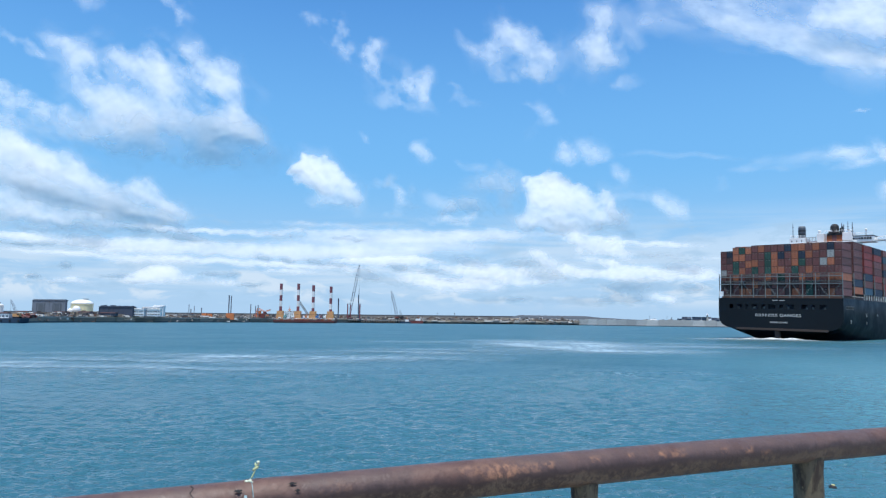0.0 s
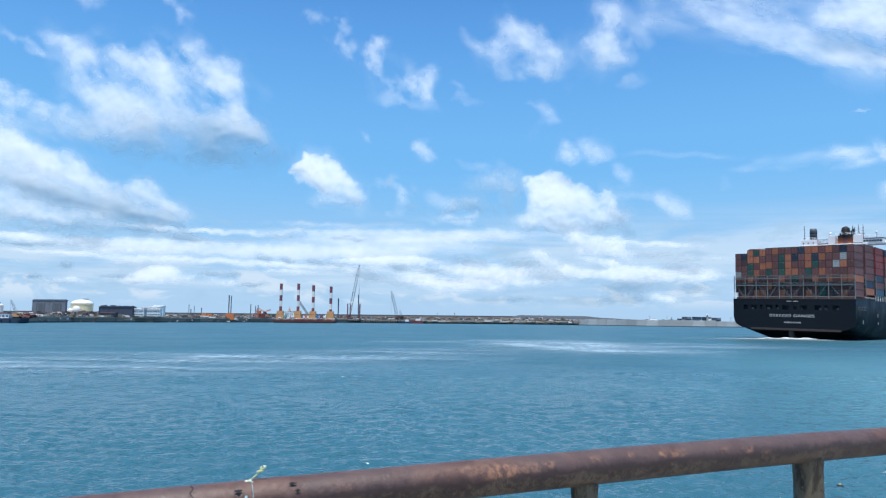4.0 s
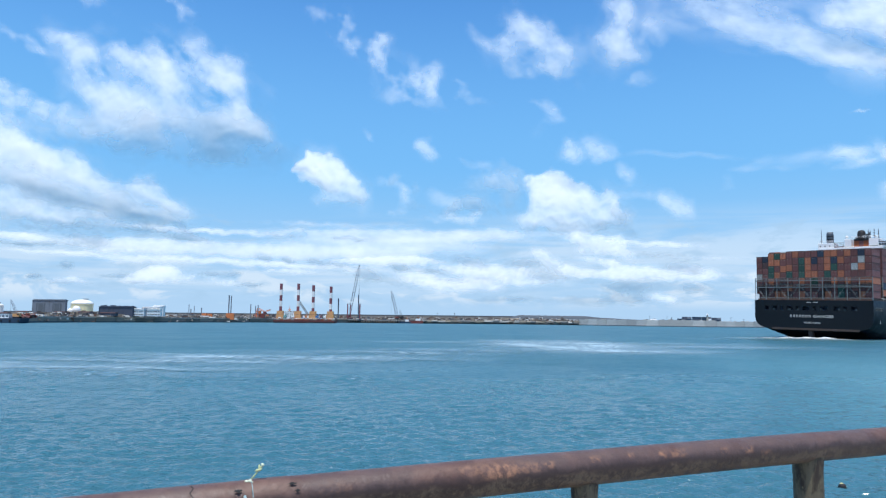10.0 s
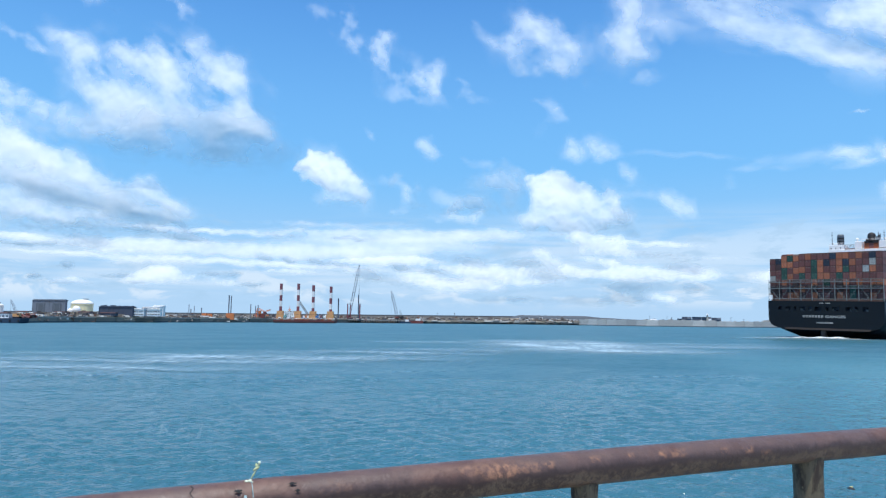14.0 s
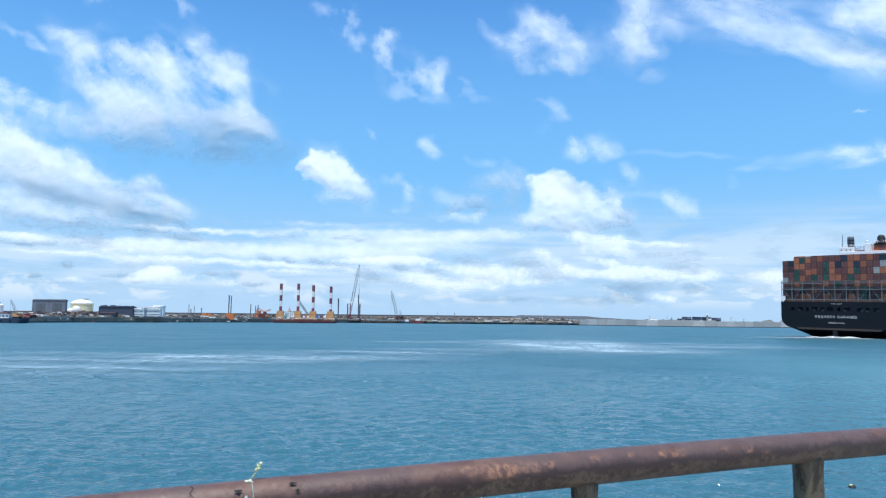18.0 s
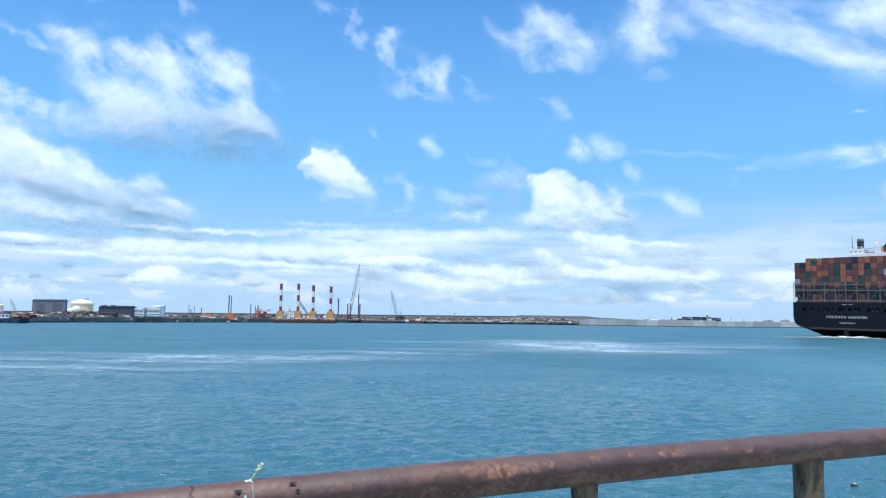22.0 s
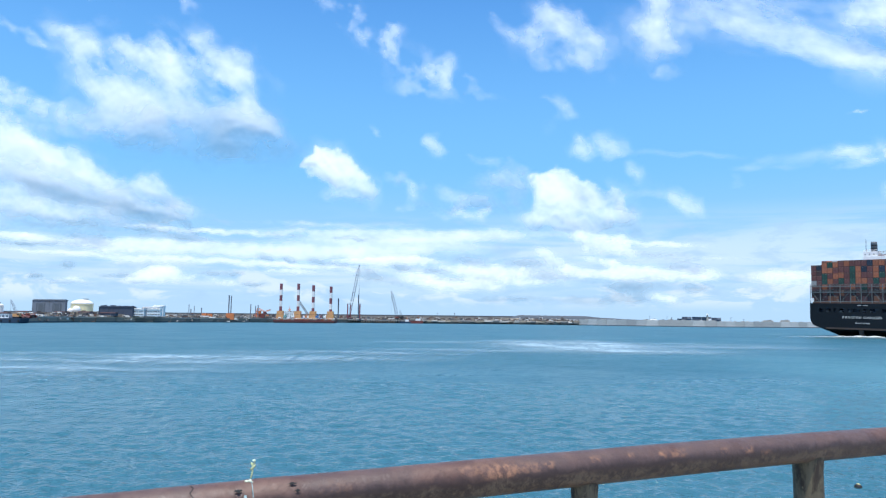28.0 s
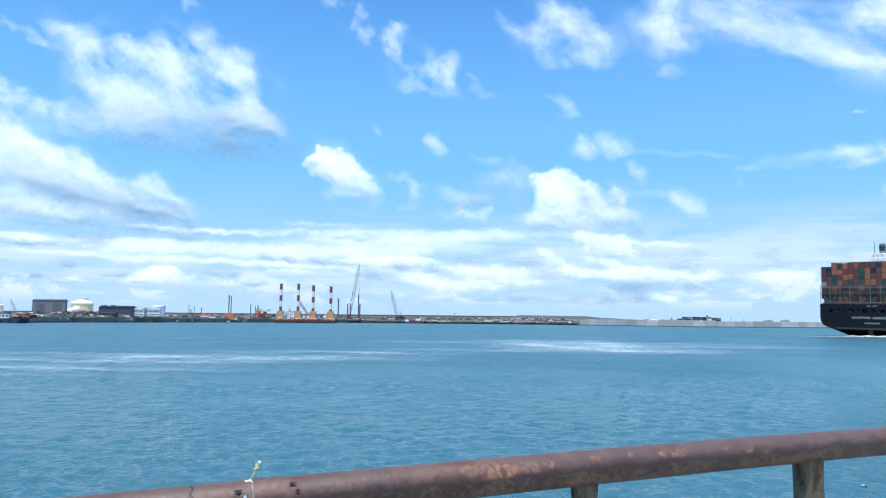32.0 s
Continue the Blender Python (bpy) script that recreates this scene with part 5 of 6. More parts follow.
# weed stalk caught on a cord at the joint of the rail
TIE = rail_point(-0.600)
cord = thing("cord", "pale blue-green cord knotted round the rail joint", "cord", Matrix.Translation(TIE))
t = Vector((math.cos(ang), math.sin(ang), 0))
sd = Vector((-math.sin(ang), math.cos(ang), 0))
for off, rr in ((0.0, 0.0012),):
    bm = bmesh.new()
    pts = [t * off + (sd * math.cos(a) + Vector((0, 0, 1)) * math.sin(a)) * (R * 1.05) for a in [i * 0.3 for i in range(22)]]
    for p, q in zip(pts, pts[1:]):
        rod(bm, p, q, rr, n=6)
    part("loop", bm, M["cord"], cord)
bm = bmesh.new()
for dx, dz, rr in ((-0.006, 0.001, 0.0055), (0.003, 0.002, 0.006), (0.008, -0.002, 0.0045)):
    bmesh.ops.create_icosphere(bm, subdivisions=2, radius=rr, matrix=Matrix.Translation((dx, -0.016, R * 0.98 + dz)) @ Matrix.Diagonal((1.2, 0.8, 0.75, 1)))
for v in bm.verts:
    v.co += Vector((noise.noise(v.co * 300), 0, noise.noise(v.co * 300 + Vector((3, 1, 2))))) * 0.0012
part("knot", bm, M["seed"], cord, "pale frayed knot", True)
stalk = thing("dry_weed", "thin yellow-green weed stalk with a pale tip, swaying on the rail", "weed", Matrix.Translation(TIE + Vector((0, 0, R))))
bm = bmesh.new()
pts = [Vector((0.0022 * math.sin(k * 2.4) , 0.0, 0.052 * k)) for k in [i / 9 for i in range(10)]]
for i, (p, q) in enumerate(zip(pts, pts[1:])):
    rod(bm, p, q, 0.0015 + 0.0009 * math.sin(i * 0.7), n=6)
part("stem", bm, M["weed"], stalk, "", True)
bm = bmesh.new()
for z, dx, w in ((0.036, 0.003, 0.0105), (0.043, -0.003, 0.008), (0.047, 0.004, 0.006)):
    bmesh.ops.create_icosphere(bm, subdivisions=1, radius=w, matrix=Matrix.Translation((dx * 0.5, 0, z)) @ Matrix.Rotation(0.6 * (1 if dx > 0 else -1), 4, "Y") @ Matrix.Diagonal((0.45, 0.4, 1.2, 1)))
part("leaf", bm, M["weed"], stalk, "", True)
bm = bmesh.new()
bmesh.ops.create_icosphere(bm, subdivisions=2, radius=0.0048, matrix=Matrix.Translation((0.002, 0, 0.055)) @ Matrix.Diagonal((1.1, 1, 0.85, 1)))
for v in bm.verts:
    v.co += Vector((noise.noise(v.co * 400), noise.noise(v.co * 400 + Vector((3, 1, 2))), 0)) * 0.0012
part("seed_head", bm, M["seed"], stalk, "white seed head", True)
scrap_cloth = thing("cord_end", "frayed pale cord end hanging on the rail", "cord", Matrix.Translation(TIE + Vector((0.004, -R * 0.9, 0.02))))
bm = bmesh.new()
rod(bm, (0, -0.004, 0.012), (0.004, -0.012, -0.012), 0.004, 0.006, 6)
rod(bm, (0.004, -0.012, -0.012), (0.010, -0.012, -0.035), 0.0065, 0.005, 6)
part("strand", bm, M["cord"], scrap_cloth, "", True)

# float drifting by the quay
buoy = thing("buoy", "small dark fishing float with a yellow cap", "buoy", pose(15, 26, 0))
bm = bmesh.new()
lathe(bm, [(0.02, -0.14), (0.09, -0.12), (0.14, -0.05), (0.15, 0.03), (0.13, 0.09), (0.08, 0.12)], 16)
part("body", bm, M["black"], buoy, "dark weathered float", True)
bm = bmesh.new()
lathe(bm, [(0.075, 0.115), (0.07, 0.14), (0.045, 0.16), (0.02, 0.165)], 16)
part("cap", bm, M["cap"], buoy, "pale yellow cap", True)
bm = bmesh.new()
rod(bm, (0.10, 0, 0.02), (0.17, 0.03, -0.02), 0.015, n=6)
part("line_eye", bm, M["cord"], buoy)


# ---------------------------------------------------------------- clouds
LATTICE = np.random.default_rng(3).random((256, 256))


def value_noise(x, y):
    """Smooth random heights between 0 and 1 on a unit grid."""
    xi, yi = np.floor(x).astype(int), np.floor(y).astype(int)
    fx, fy = x - xi, y - yi
    fx, fy = fx ** 3 * (fx * (fx * 6 - 15) + 10), fy ** 3 * (fy * (fy * 6 - 15) + 10)
    a, b = LATTICE[yi & 255, xi & 255], LATTICE[yi & 255, (xi + 1) & 255]
    c, d = LATTICE[(yi + 1) & 255, xi & 255], LATTICE[(yi + 1) & 255, (xi + 1) & 255]
    return (a + (b - a) * fx) * (1 - fy) + (c + (d - c) * fx) * fy


def fbm(x, y, seed, octaves=6, gain=0.52, billow=False):
    """Layered noise, about -1 to 1; billow gives rounded heads with sharp creases."""
    h, amp, total = np.zeros_like(x), 1.0, 0.0
    x, y = x + seed * 17.31, y + seed * 9.77
    for k in range(octaves):
        v = 2.0 * value_noise(x, y) - 1.0
        h += amp * ((1.0 - 2.6 * np.abs(v)) if billow else 1.5 * v)
        total += amp
        amp *= gain
        x, y = 1.62 * x - 1.24 * y + 5.2, 1.24 * x + 1.62 * y + 1.7
    return h / total


def cloud(name, label, depth, blobs, seed=0, puffy=0.0, streak=(40.0, 1.7), size=40.0, ragged=0.7, lean=(0.95, 0.95), relief=1.0, thick=1.0, bent=0.28):
    """A body of vapour far off; the plan is in 1/1207 of its distance, right and down from the middle of the view.
    puffy: 0 for torn veils, 1 for firm heaps; streak: slant and stretch of its strands; lean: how far crown and base face upwards."""
    k = depth / 1207.0
    rr = [max(b[2], b[3]) for b in blobs]
    x0, x1 = min(b[0] - 2.0 * r for b, r in zip(blobs, rr)) - 14, max(b[0] + 2.0 * r for b, r in zip(blobs, rr)) + 14
    y0, y1 = min(b[1] - 2.0 * r for b, r in zip(blobs, rr)) - 14, max(b[1] + 2.0 * r for b, r in zip(blobs, rr)) + 14
    step = 2.6
    nx, ny = int((x1 - x0) / step) + 2, int((y1 - y0) / step) + 2
    cx, cy = (x0 + x1) / 2, (y0 + y1) / 2
    gx, gy = np.meshgrid(np.linspace(x0, x1, nx), np.linspace(y0, y1, ny))
    # strands run along the slant
    c, s = math.cos(radians(streak[0])), math.sin(radians(streak[0]))
    u, v = (gx * c + gy * s) / (size * streak[1]), (-gx * s + gy * c) / size
    torn = fbm(u, v, seed, 6, 0.55)
    heads = fbm(gx / (size * 0.8), gy / (size * 0.7), seed + 5, 5, 0.55, True)
    rag = torn * (1 - puffy) + heads * puffy
    bend = bent * size
    px, py = gx + bend * fbm(gx / size, gy / size, seed + 11, 4), gy + bend * fbm(gx / size, gy / size, seed + 19, 4)
    d, veil, swollen = np.zeros_like(gx), np.zeros_like(gx), np.zeros_like(gx)
    for x, y, a, b, turn, w in blobs:
        c, s = math.cos(radians(turn)), math.sin(radians(turn))
        q = (((px - x) * c + (py - y) * s) / a) ** 2 + ((-(px - x) * s + (py - y) * c) / b) ** 2
        d += w * np.exp(-1.0 * q)
        veil += w * np.exp(-0.40 * q)
        q = (((gx - x) * c + (gy - y) * s) / a) ** 2 + ((-(gx - x) * s + (gy - y) * c) / b) ** 2
        swollen += w * np.exp(-0.8 * q)
    body = 1.35 * (1.0 - np.exp(-d / 1.1))
    top, low = min(b[1] - b[3] for b in blobs), max(b[1] + b[3] for b in blobs)
    f = np.clip(((gy - top) / (low - top) - 0.3) / 0.65, 0, 1)
    f = f * f * (3 - 2 * f)
    thin = np.clip(body * (1.0 + ragged * rag) + 0.3 * ragged * rag * np.sqrt(body) - 0.09, 0, None)
    core = np.clip(body + 0.5 * ragged * rag * np.sqrt(np.clip(2.2 * body, 0, 1)) - 0.24, 0, None)
    dens = thick * ((1 - puffy) * 0.92 * thin + puffy * (3.6 - 2.2 * f) * core ** (0.85 + 0.5 * f))
    dens = dens + (0.26 - 0.10 * puffy) * np.minimum(veil, 1.0) * np.clip(0.45 + 0.9 * torn, 0, 1.3)
    edge = np.clip(np.minimum.reduce([gx - x0, x1 - gx, gy - y0, y1 - gy]) / 16.0, 0, 1)
    dens = dens * edge - (1 - edge) * 0.4
    # crowns lean back to the sun, bases hang more upright; thick parts swell forward
    slope = lean[0] + (lean[1] - lean[0]) * f[:, :1]
    back = np.cumsum(slope, axis=0) * (y1 - y0) / (ny - 1)
    out = np.tanh(swollen * 0.8) * (5.0 + 8.0 * puffy) * relief + (fbm(gx / (size * 0.8), gy / (size * 0.7), seed + 5, 4, 0.5, True) * 3.2 * puffy + fbm(u, v, seed, 3, 0.5) * 2.5) * relief * np.clip(body, 0, 1) + back - back.mean()
    grow = 1.0 - out / 1207.0
    co = np.stack([((gx - 784) * grow - (cx - 784)) * k, -((gy - 441) * grow - (cy - 441)) * k, out * k], -1).reshape(-1, 3)
    i = np.arange(nx * ny).reshape(ny, nx)
    f = np.stack([i[1:, :-1], i[1:, 1:], i[:-1, 1:], i[:-1, :-1]], -1).reshape(-1, 4)
    f = f[(dens.ravel()[f] > 0.015).any(axis=1)]
    used, f = np.unique(f, return_inverse=True)
    me = bpy.data.meshes.new(name)
    me.from_pydata(co[used].tolist(), [], f.reshape(-1, 4).tolist())
    at = me.attributes.new("vapour", "FLOAT", "POINT")
    at.data.foreach_set("value", dens.ravel()[used].astype(np.float32))
    me.materials.append(M["cloud"])
    me.polygons.foreach_set("use_smooth", [True] * len(me.polygons))
    ob = tagged(new(name, me), label, "cloud", "clouds", "stuff")
    ob["mid_x"], ob["mid_y"], ob["far"] = cx - 784, 441 - cy, depth
    return ob


def drift(ob, dx, dy, closer=1.0):
    """Carry a cloud with the wind over the clip: right and up in 1/1207 of its distance, and nearer."""
    rows = []
    for t, k in ((0.0, 0.0), (16.0, 0.5), (32.0, 1.0)):
        d = ob["far"] * (1 + (closer - 1) * k)
        s = d / 1207.0
        rows.append((t, VIEW @ Matrix.Translation(((ob["mid_x"] + dx * k) * s, (ob["mid_y"] + dy * k) * s, -d))))
    walk(ob, rows)


PUFFY, WISPY = "bright white cumulus cloud with ragged soft edges", "thin wispy white cloud streak"
GREY = "soft grey cloud base in shade"
BANK = "broad white cloud bank with torn streaky edges"
CLOUDS = []


def sky_cloud(label, depth, move, blobs, **how):
    CLOUDS.append((cloud("cloud", label, depth, blobs, **how), *move))


# broad bank, upper left, with its shaded base
sky_cloud(BANK, 4250, (14, 17, 0.94), [(125, 84, 50, 13, 15, .35), (190, 98, 46, 20, 12, .55), (245, 104, 44, 24, 18, .7), (395, 170, 40, 26, 48, .5), (215, 140, 46, 38, 45, .45), (392, 148, 30, 22, 45, .6), (330, 110, 30, 16, 40, .5), (160, 138, 52, 27, 52, .52), (186, 184, 50, 22, 50, .65), (45, 80, 44, 8, 32, .5),
          (268, 104, 34, 18, 35, .85), (300, 142, 58, 32, 40, .95), (345, 130, 42, 28, 40, 1.05), (376, 165, 42, 30, 42, 1.0), (420, 206, 36, 20, 42, .7), (300, 190, 80, 34, 10, .8),
          (230, 212, 70, 28, 0, .55), (370, 218, 64, 22, 10, .6), (150, 222, 50, 20, 20, .4), (450, 238, 26, 12, 35, .3)], seed=1, streak=(46, 2.0), ragged=0.7, lean=(0.95, 0.5), thick=1.35)
sky_cloud(GREY, 3600, (22, 16, 0.95), [(320, 240, 100, 30, 6, .85), (400, 240, 60, 24, 22, .8), (230, 240, 90, 26, 0, .55), (330, 274, 90, 16, 2, .6), (440, 250, 30, 14, 30, .5)], seed=21, streak=(5, 1.8), ragged=0.45, lean=(0.05, -0.15), thick=1.1)
sky_cloud(BANK, 4150, (-4, 6, 1.0), [(0, 152, 30, 16, 30, .9), (32, 170, 42, 18, 28, .95), (76, 190, 36, 13, 25, .7), (112, 206, 40, 11, 20, .5), (20, 205, 70, 15, 5, .5), (100, 238, 60, 14, 10, .35)],
          seed=2, streak=(28, 1.8), lean=(0.95, 0.4))
# left, half way up
sky_cloud(BANK, 3600, (14, 8, 1.0), [(10, 264, 60, 26, 25, 1.1), (70, 292, 55, 22, 25, 1.0), (135, 319, 45, 19, 20, 1.0), (190, 338, 42, 20, 22, .9), (248, 346, 36, 20, 18, 1.1), (290, 370, 34, 15, 18, 1.0),
          (40, 371, 70, 17, 3, 1.2), (110, 386, 70, 12, 5, 1.0), (200, 378, 60, 14, 5, .7), (60, 330, 100, 24, 8, .6), (-40, 310, 60, 60, 0, .8)], seed=3, puffy=0.25, streak=(22, 1.8), ragged=0.6, lean=(0.8, 0.45), thick=1.35)
sky_cloud(GREY, 3020, (14, 8, 1.0), [(80, 324, 90, 19, 16, .9), (10, 322, 60, 20, 6, .8), (180, 358, 64, 16, 14, .9), (250, 384, 60, 10, 8, .8), (110, 400, 110, 10, 3, .8), (285, 396, 50, 7, 4, .6)], seed=22, streak=(12, 2.2), size=46, ragged=0.5, lean=(0.05, -0.15), thick=1.05)
sky_cloud(PUFFY, 3700, (28, 14, 0.98), [(518, 296, 14, 7, -10, .7), (545, 289, 22, 15, 20, 1.2), (570, 314, 34, 20, 32, 1.4), (600, 330, 26, 17, 30, 1.3), (618, 346, 18, 13, 20, 1.1), (556, 326, 20, 10, 30, .5), (582, 359, 26, 8, 8, .6)],
          seed=4, puffy=0.8, size=40, ragged=0.7, lean=(0.95, 0.7))
# large cumulus, middle
sky_cloud(PUFFY, 3650, (17, 4, 0.97), [(975, 319, 26, 14, 0, 1.3), (945, 331, 18, 16, 0, 1.2), (1000, 346, 40, 22, 18, 1.4), (1046, 360, 32, 20, 25, 1.3), (965, 366, 36, 26, 0, 1.3),
          (1072, 386, 30, 15, 15, 1.0), (1010, 391, 60, 16, 0, 1.2), (940, 399, 22, 10, 0, 1.0)], seed=5, puffy=0.7, size=46, ragged=0.8, lean=(0.98, 0.55))
sky_cloud(GREY, 3560, (17, 4, 1.0), [(1090, 382, 26, 14, 20, .5), (1040, 404, 60, 7, 3, .5), (906, 352, 18, 22, 0, .3)], seed=23, size=40, lean=(0.1, -0.2))
sky_cloud(PUFFY, 3300, (12, 3, 1.0), [(1040, 426, 30, 11, 5, 1.0), (1070, 441, 32, 15, 15, 1.2), (1096, 456, 22, 9, 20, .8), (965, 462, 26, 13, 25, .8), (992, 476, 22, 9, 20, .6)], seed=6, puffy=0.45, size=40, lean=(0.95, 0.5))
# wispy pair, top middle
sky_cloud(WISPY, 4500, (86, 28, 0.88), [(920, 80, 36, 28, 20, .8), (955, 100, 36, 28, 25, .75), (935, 130, 44, 18, 10, .5), (880, 90, 24, 22, 30, .5), (940, 96, 40, 30, 20, .4), (835, 78, 36, 10, 38, .32), (900, 50, 30, 14, 10, .4),
          (890, 140, 30, 14, 10, .3)], seed=7, streak=(40, 1.4), ragged=0.55, lean=(0.95, 0.5), thick=1.2)
sky_cloud(WISPY, 4560, (118, 32, 0.88), [(1060, 50, 22, 42, 8, .85), (1066, 95, 36, 24, 0, .9), (1030, 96, 30, 20, 10, .6), (1090, 113, 26, 11, 10, .6), (1112, 60, 40, 30, 30, .25)], seed=8, streak=(70, 1.3), ragged=0.5, lean=(0.95, 0.5), thick=1.2)
sky_cloud(WISPY, 4350, (38, 28, 0.95), [(597, 50, 12, 28, -28, .65), (610, 85, 9, 22, -25, .4), (657, 85, 13, 17, -10, 1.0), (661, 110, 17, 13, 40, .85), (680, 133, 17, 9, 45, .7), (726, 148, 30, 18, 25, .85),
          (755, 136, 11, 15, 10, .55), (690, 170, 22, 14, 30, .4), (752, 176, 28, 12, 20, .5), (715, 190, 40, 7, 10, .3), (566, 46, 18, 30, -30, .25)], seed=9, streak=(50, 1.5), size=30, ragged=0.85, thick=1.0)
# sheet in the upper right corner, and the bright heap over it
sky_cloud("broad white cloud sheet with streaked edges", 4620, (16, -4, 1.0), [(1300, 45, 70, 15, 17, .75), (1370, 76, 70, 13, 18, .75), (1450, 96, 80, 13, 8, .85), (1540, 106, 80, 11, 5, 1.0), (1230, 20, 80, 26, 10, .45),
          (1380, 40, 120, 34, 14, .5), (1500, 64, 110, 38, 5, .75), (1150, 30, 50, 30, 0, .3), (1640, 80, 80, 40, 0, 1.0)], seed=10, bent=0.1, streak=(14, 3.2), ragged=0.5, lean=(0.8, 0.95))
sky_cloud(PUFFY, 4560, (75, 6, 1.0), [(1545, 24, 56, 34, 5, 1.2), (1465, 36, 50, 16, 12, .7), (1610, 10, 60, 40, 0, 1.2), (1500, 10, 40, 20, 0, .6)], seed=24, puffy=0.2, streak=(14, 2.0), ragged=0.5)
sky_cloud(WISPY, 3750, (8, 2, 1.0), [(1410, 285, 80, 11, -6, .5), (1500, 272, 40, 9, -3, .75), (1340, 300, 70, 6, 0, .35), (1220, 275, 90, 6, 2, .22), (1520, 291, 50, 7, -10, .45)], seed=11, bent=0.1, streak=(-5, 4.0), ragged=0.5)
sky_cloud(PUFFY, 3740, (10, 0, 1.0), [(1572, 274, 22, 14, 20, 1.0), (1590, 330, 22, 20, 0, .6)], seed=25, puffy=0.3, size=40)
sky_cloud(WISPY, 3800, (34, 12, 0.93), [(1036, 262, 26, 17, 8, .52), (1056, 276, 17, 13, 0, .48), (1006, 279, 20, 11, 0, .45), (1000, 255, 14, 12, 0, .35)], seed=12, puffy=0.15, size=40, ragged=0.85)
sky_cloud(WISPY, 3820, (34, 14, 0.95), [(955, 200, 20, 22, 30, .4), (970, 220, 14, 14, 0, .3), (930, 194, 30, 5, 5, .25), (812, 166, 30, 8, 25, .4)], seed=26, size=44)
sky_cloud(WISPY, 3780, (26, 12, 0.98), [(746, 266, 10, 18, -35, .55), (704, 341, 12, 18, -35, .75), (692, 371, 14, 8, 0, .75), (770, 384, 40, 8, 6, .6), (840, 390, 14, 10, 0, .4), (646, 241, 9, 14, -30, .35),
          (668, 332, 40, 9, 0, .25), (800, 352, 40, 12, 0, .3), (850, 292, 50, 9, 0, .2)], seed=13, size=44, ragged=0.7)
sky_cloud(WISPY, 3560, (30, 5, 1.0), [(1170, 351, 20, 14, 32, .42), (1196, 373, 21, 12, 22, .46), (1110, 346, 40, 8, 0, .16), (1265, 330, 16, 16, 30, .25), (1098, 312, 12, 18, -40, .3)], seed=14, size=40)
sky_cloud(WISPY, 3600, (22, 6, 1.0), [(880, 328, 44, 18, 8, .52), (850, 366, 36, 13, 5, .58), (802, 374, 22, 9, 0, .5), (730, 366, 16, 11, 20, .5), (726, 336, 10, 14, -30, .4), (690, 318, 9, 10, 0, .3), (900, 300, 30, 12, 20, .2)],
          seed=27, size=34, ragged=0.8, lean=(0.3, 0.0))
# low over the sea
sky_cloud("long low bank of bright layered cloud", 3200, (4, 0, 1.0), [(250, 433, 110, 9, 2, 1.1), (400, 441, 160, 11, 2, 1.1), (560, 447, 120, 9, 2, .8), (700, 441, 120, 12, 0, .65), (310, 405, 130, 5, 3, .5),
          (390, 411, 70, 3, 3, .7), (300, 460, 190, 5, 3, .9), (480, 468, 150, 4, 3, .9), (20, 418, 60, 6, 5, .7), (70, 446, 80, 3, 3, .6), (560, 396, 160, 5, 1, .5), (620, 411, 180, 8, 1, .6), (840, 414, 150, 9, 0, .6), (700, 425, 160, 6, 0, .6)], seed=18, bent=0.1, puffy=0.2, streak=(2, 5.0), size=34, ragged=0.55, relief=0.4, thick=1.75)
sky_cloud("row of small white clouds low over the sea", 3120, (2, 0, 1.0), [(262, 483, 20, 9, -5, 1.2), (287, 481, 20, 9, 5, 1.2), (275, 491, 40, 8, 0, 1.0), (236, 494, 20, 6, 0, .8), (325, 492, 22, 6, 0, .6), (410, 498, 50, 6, 5, .6), (740, 494, 40, 10, 5, .8), (772, 502, 24, 7, 0, .6),
          (650, 461, 60, 7, 0, .6), (720, 463, 60, 9, 0, .7), (120, 497, 60, 5, 0, .5), (500, 480, 60, 5, 2, .5)], seed=19, bent=0.1, puffy=0.5, streak=(2, 2.2), size=30, relief=0.5, thick=1.35)
sky_cloud("low bright cloud bank over the sea", 3160, (2, 0, 1.0), [(870, 481, 80, 12, 5, .7), (1022, 479, 50, 9, 10, .8), (1110, 484, 50, 12, 0, .9), (1080, 466, 60, 7, 10, .6), (1232, 487, 50, 11, 0, .9),
          (1180, 530, 30, 7, 8, .8), (1150, 430, 100, 5, 2, .5), (840, 512, 60, 7, 0, .5), (800, 500, 60, 7, 0, .6), (932, 501, 60, 7, 0, .6), (1390, 490, 60, 13, 0, .55), (1230, 455, 90, 4, 2, .25)],
          seed=20, bent=0.1, puffy=0.45, streak=(4, 2.2), size=34, relief=0.5, thick=1.65)
sky_cloud("row of small blue-grey cloudlets low in the sky", 2950, (5, 1, 1.0), [(150, 421, 42, 11, 12, .9), (100, 431, 40, 5, 0, .5), (330, 421, 48, 6, 12, .8), (25, 430, 35, 3, 2, .8), (262, 406, 50, 4, 5, .6),
          (465, 455, 12, 6, 10, .9), (510, 462, 12, 5, 15, .8), (560, 465, 18, 5, 15, .9), (602, 469, 16, 4, 10, .6), (612, 424, 42, 4, 0, .8), (510, 418, 30, 4, 0, .6), (666, 491, 38, 8, 14, .9),
          (706, 476, 16, 7, 20, .8), (770, 481, 20, 5, 5, .6), (410, 484, 16, 5, 0, .6), (372, 486, 20, 4, 0, .5), (205, 488, 26, 4, 0, .7), (118, 470, 10, 6, 0, .6), (60, 489, 9, 3, 0, .6), (440, 506, 20, 3, 0, .5)],
          seed=31, bent=0.1, streak=(8, 2.0), size=26, ragged=0.5, lean=(-0.05, -0.15), relief=0.4, thick=1.3)
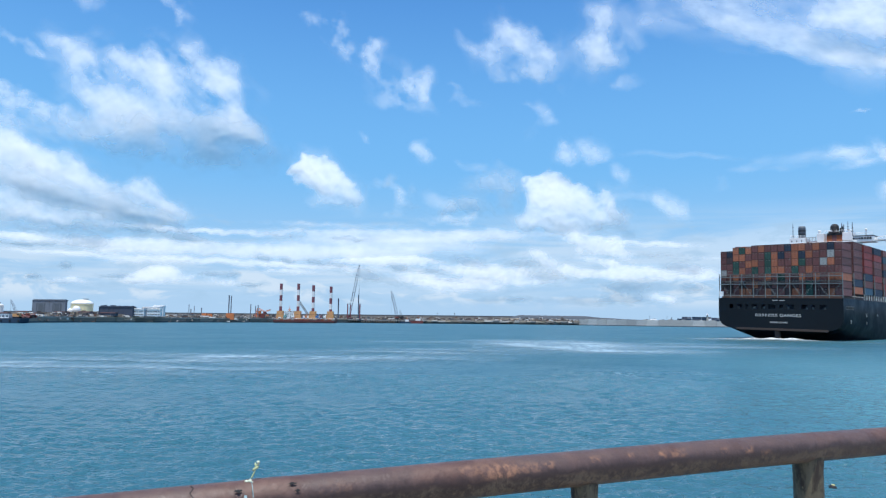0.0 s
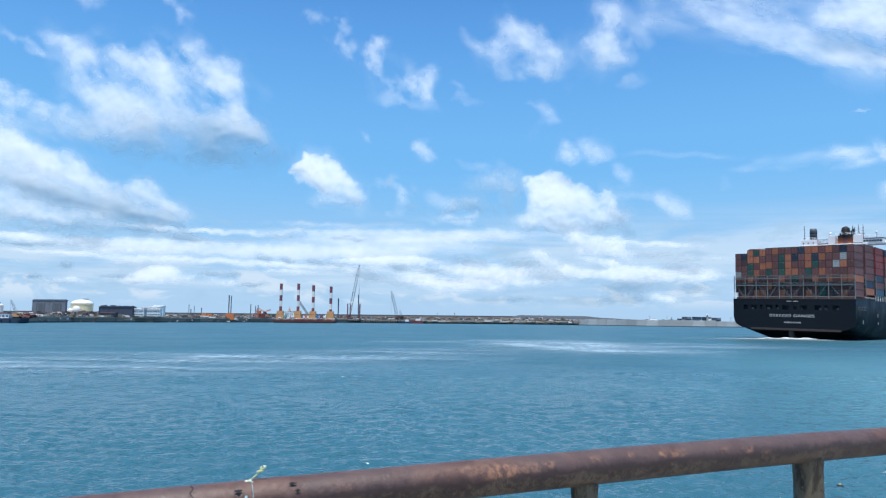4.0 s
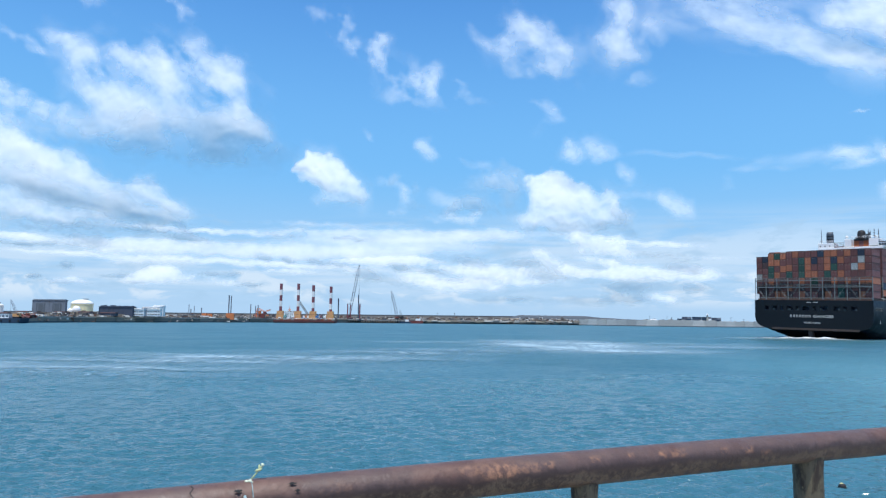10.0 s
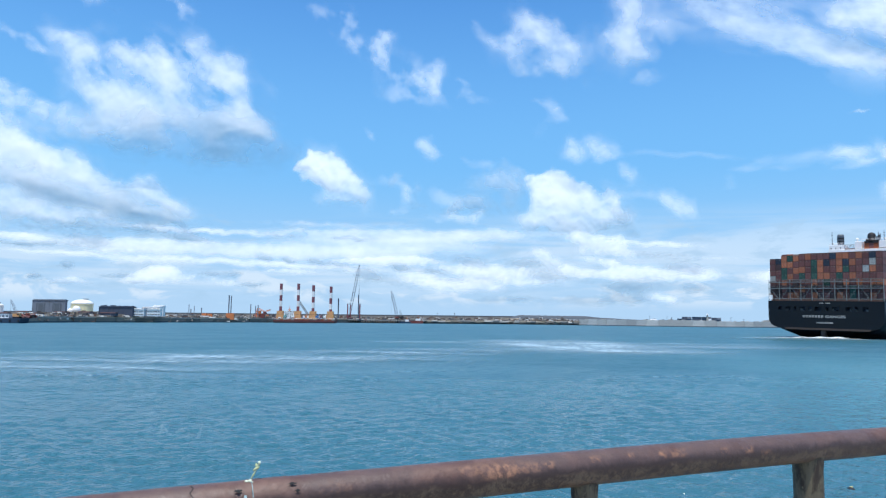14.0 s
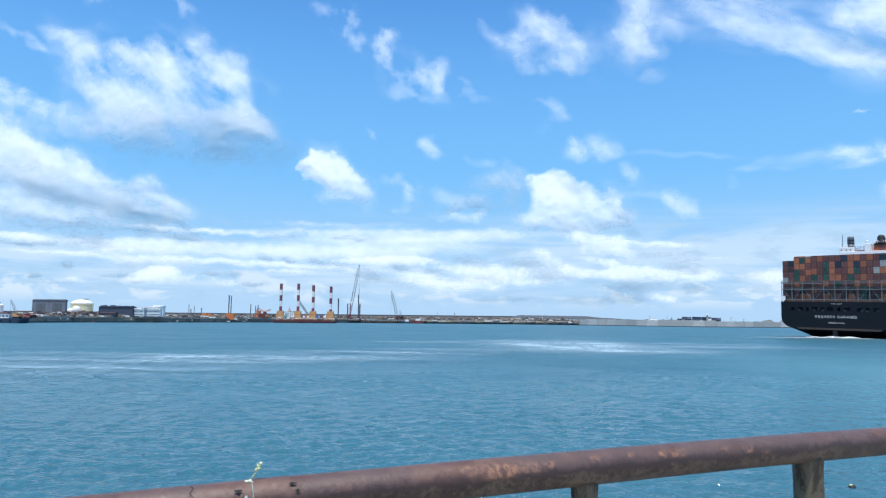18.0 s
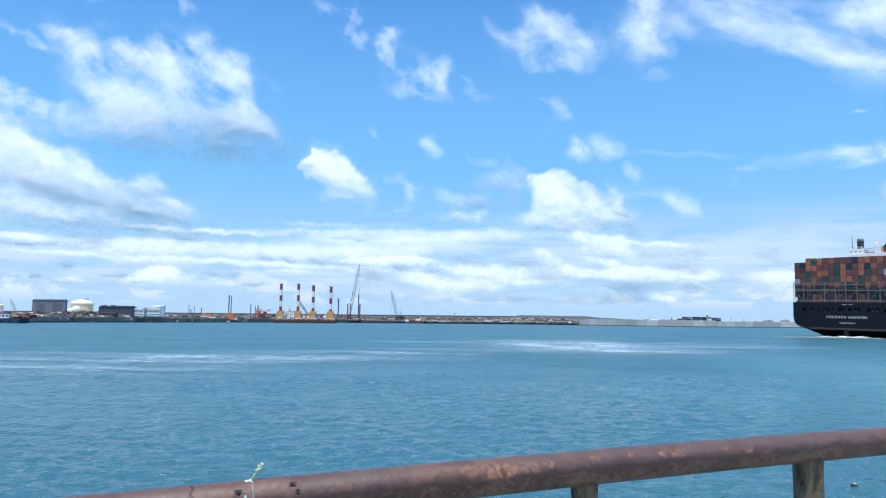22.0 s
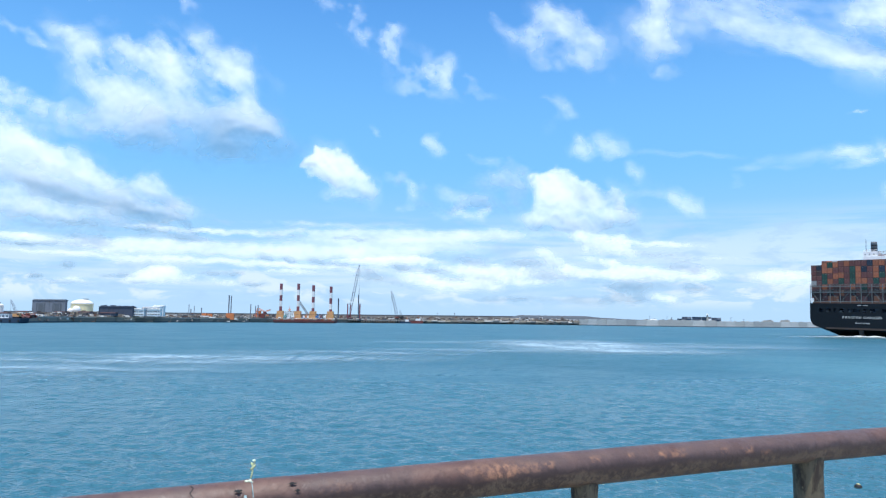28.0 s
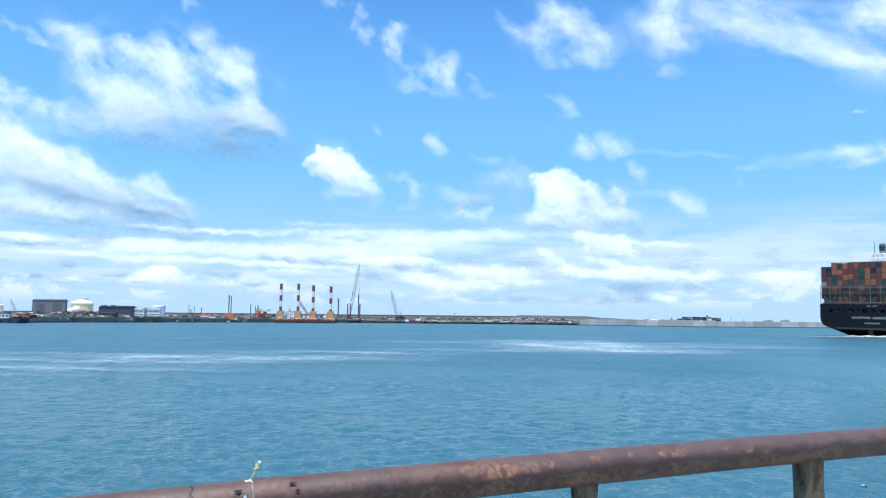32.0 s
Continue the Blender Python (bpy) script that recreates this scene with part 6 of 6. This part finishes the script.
sky_cloud("row of small blue-grey cloudlets low in the sky", 2960, (5, 1, 1.0), [(835, 465, 30, 9, 12, .9), (800, 496, 40, 5, 5, .6), (852, 493, 20, 4, 0, .6), (920, 466, 24, 7, 5, .9), (952, 491, 38, 9, 5, .6),
          (1216, 476, 30, 9, 5, .9), (1010, 499, 40, 7, 0, .6), (1110, 506, 50, 11, 0, .5), (1080, 531, 80, 9, 0, .4), (1230, 509, 30, 9, 0, .5), (900, 531, 60, 5, 0, .3), (1150, 451, 60, 5, 5, .4)],
          seed=32, bent=0.1, streak=(6, 2.0), size=30, ragged=0.55, lean=(-0.05, -0.15), relief=0.4, thick=1.3)
sky_cloud(WISPY, 4400, (10, 24, 1.0), [(300, 6, 30, 9, 30, .6), (320, 28, 9, 14, -15, .55), (150, 0, 30, 14, 20, .3)], seed=15, size=40)
sky_cloud(WISPY, 4380, (-5, -2, 1.0), [(1525, 199, 12, 3, 0, .9)], seed=16, size=24, ragged=0.3)
sky_cloud(WISPY, 4390, (80, 20, 1.0), [(1102, 148, 26, 11, -8, .55)], seed=17, size=40, ragged=0.4)


# ---------------------------------------------------------------- everything that moves
def ship_pose(t, lean=True):
    # she makes a little leeway: her course lies wider than her heading
    go, h = 3.170 * t + 0.01539 * t ** 2 - 0.000267 * t ** 3, 45.556 + 0.089 * t
    mid = radians(48.956 - 0.0115 * t)
    return pose(131.03 + go * math.sin(mid), 268.25 + go * math.cos(mid), 0.3 if lean else 0.0, 0, 1.18 if lean else 0, -h)


BUOY = [(0, 15.71, 28.14), (1, 16.09, 28.44), (2, 16.15, 28.54), (3, 16.07, 28.25), (6, 16.23, 28.26), (7, 16.36, 28.36), (8, 16.15, 28.07), (9, 16.09, 28.16), (10, 16.16, 28.25), (11, 16.32, 28.17), (12, 16.58, 28.46), (13, 16.68, 28.46), (14, 16.34, 27.98), (17, 16.55, 28.18), (18, 16.50, 28.17), (19, 16.71, 28.56), (20, 16.61, 28.09), (21, 16.54, 28.08), (22, 16.65, 28.27), (23, 16.86, 28.47), (24, 16.79, 28.47), (25, 16.71, 28.18), (27.5, 16.67, 28.18), (28, 16.76, 28.19), (28.5, 16.60, 27.99), (29, 16.95, 28.38), (29.5, 16.92, 28.19), (30, 16.96, 28.29), (31, 17.03, 28.29), (32, 17.05, 28.29)]
SWAY = [(0, 12), (1, 27), (2, 39), (3, 35), (6, 30), (7, 27), (8, 17), (9, 23), (10, 23), (11, 21), (12, 21), (13, 32), (14, 14), (17, 18), (17.5, 23), (18, 18),
        (19, 10), (20, 22), (21, 13), (22, 21), (23, 18), (24, 13), (25, 23), (25.5, 20), (27.5, 5), (28, 4), (28.5, 10), (29, 20), (29.5, 15), (30, 16), (31, 10), (32, 14)]


def motions():
    times = [0, 4, 8, 12, 16, 20, 24, 28, 32]
    walk(ship, [(t, ship_pose(t)) for t in times])
    walk(wake, [(t, ship_pose(t, False) @ Matrix.Translation((0, -25.0, 0.3))) for t in times])
    walk(churn, [(t, ship_pose(t, False) @ Matrix.Translation((10, -45, 0.22))) for t in times])
    walk(water, [(0, pose(0, 0, 0)), (16, pose(3.5, -6, 0.0)), (32, pose(7, -12, 0))])
    walk(streak_left, [(t, pose(-62.5 - 11.0 * t / 32, 112.5 - 3.0 * t / 32, 0.16)) for t in (0, 16, 32)])
    walk(streak_right, [(t, pose(40 + 4.2 * t / 32, 205.0, 0.16)) for t in (0, 16, 32)])
    walk(buoy, [(t, pose(x, y, 0.04 * math.sin(t * 2.1) - 0.06, 14 * math.sin(t * 1.7), 12 * math.sin(t * 2.3 + 1), 20 * math.sin(t * 0.4))) for t, x, y in BUOY])
    foot = TIE + Vector((0, 0, R))
    walk(stalk, [(t, pose(*foot, 0, math.degrees(math.atan(d / 32.0)), 0)) for t, d in SWAY])
    walk(scrap_cloth, [(t, pose(TIE.x + 0.004, TIE.y - R * 0.9, TIE.z + 0.02, 0, 12 * math.sin(t * 2.7), 0)) for t in (0, 1, 2, 3, 5, 7, 9, 11, 13, 15, 17, 19, 21, 23, 25, 27, 29, 31, 32)])
    for ob, dx, dy, closer in CLOUDS:
        drift(ob, dx, dy, closer)


motions()
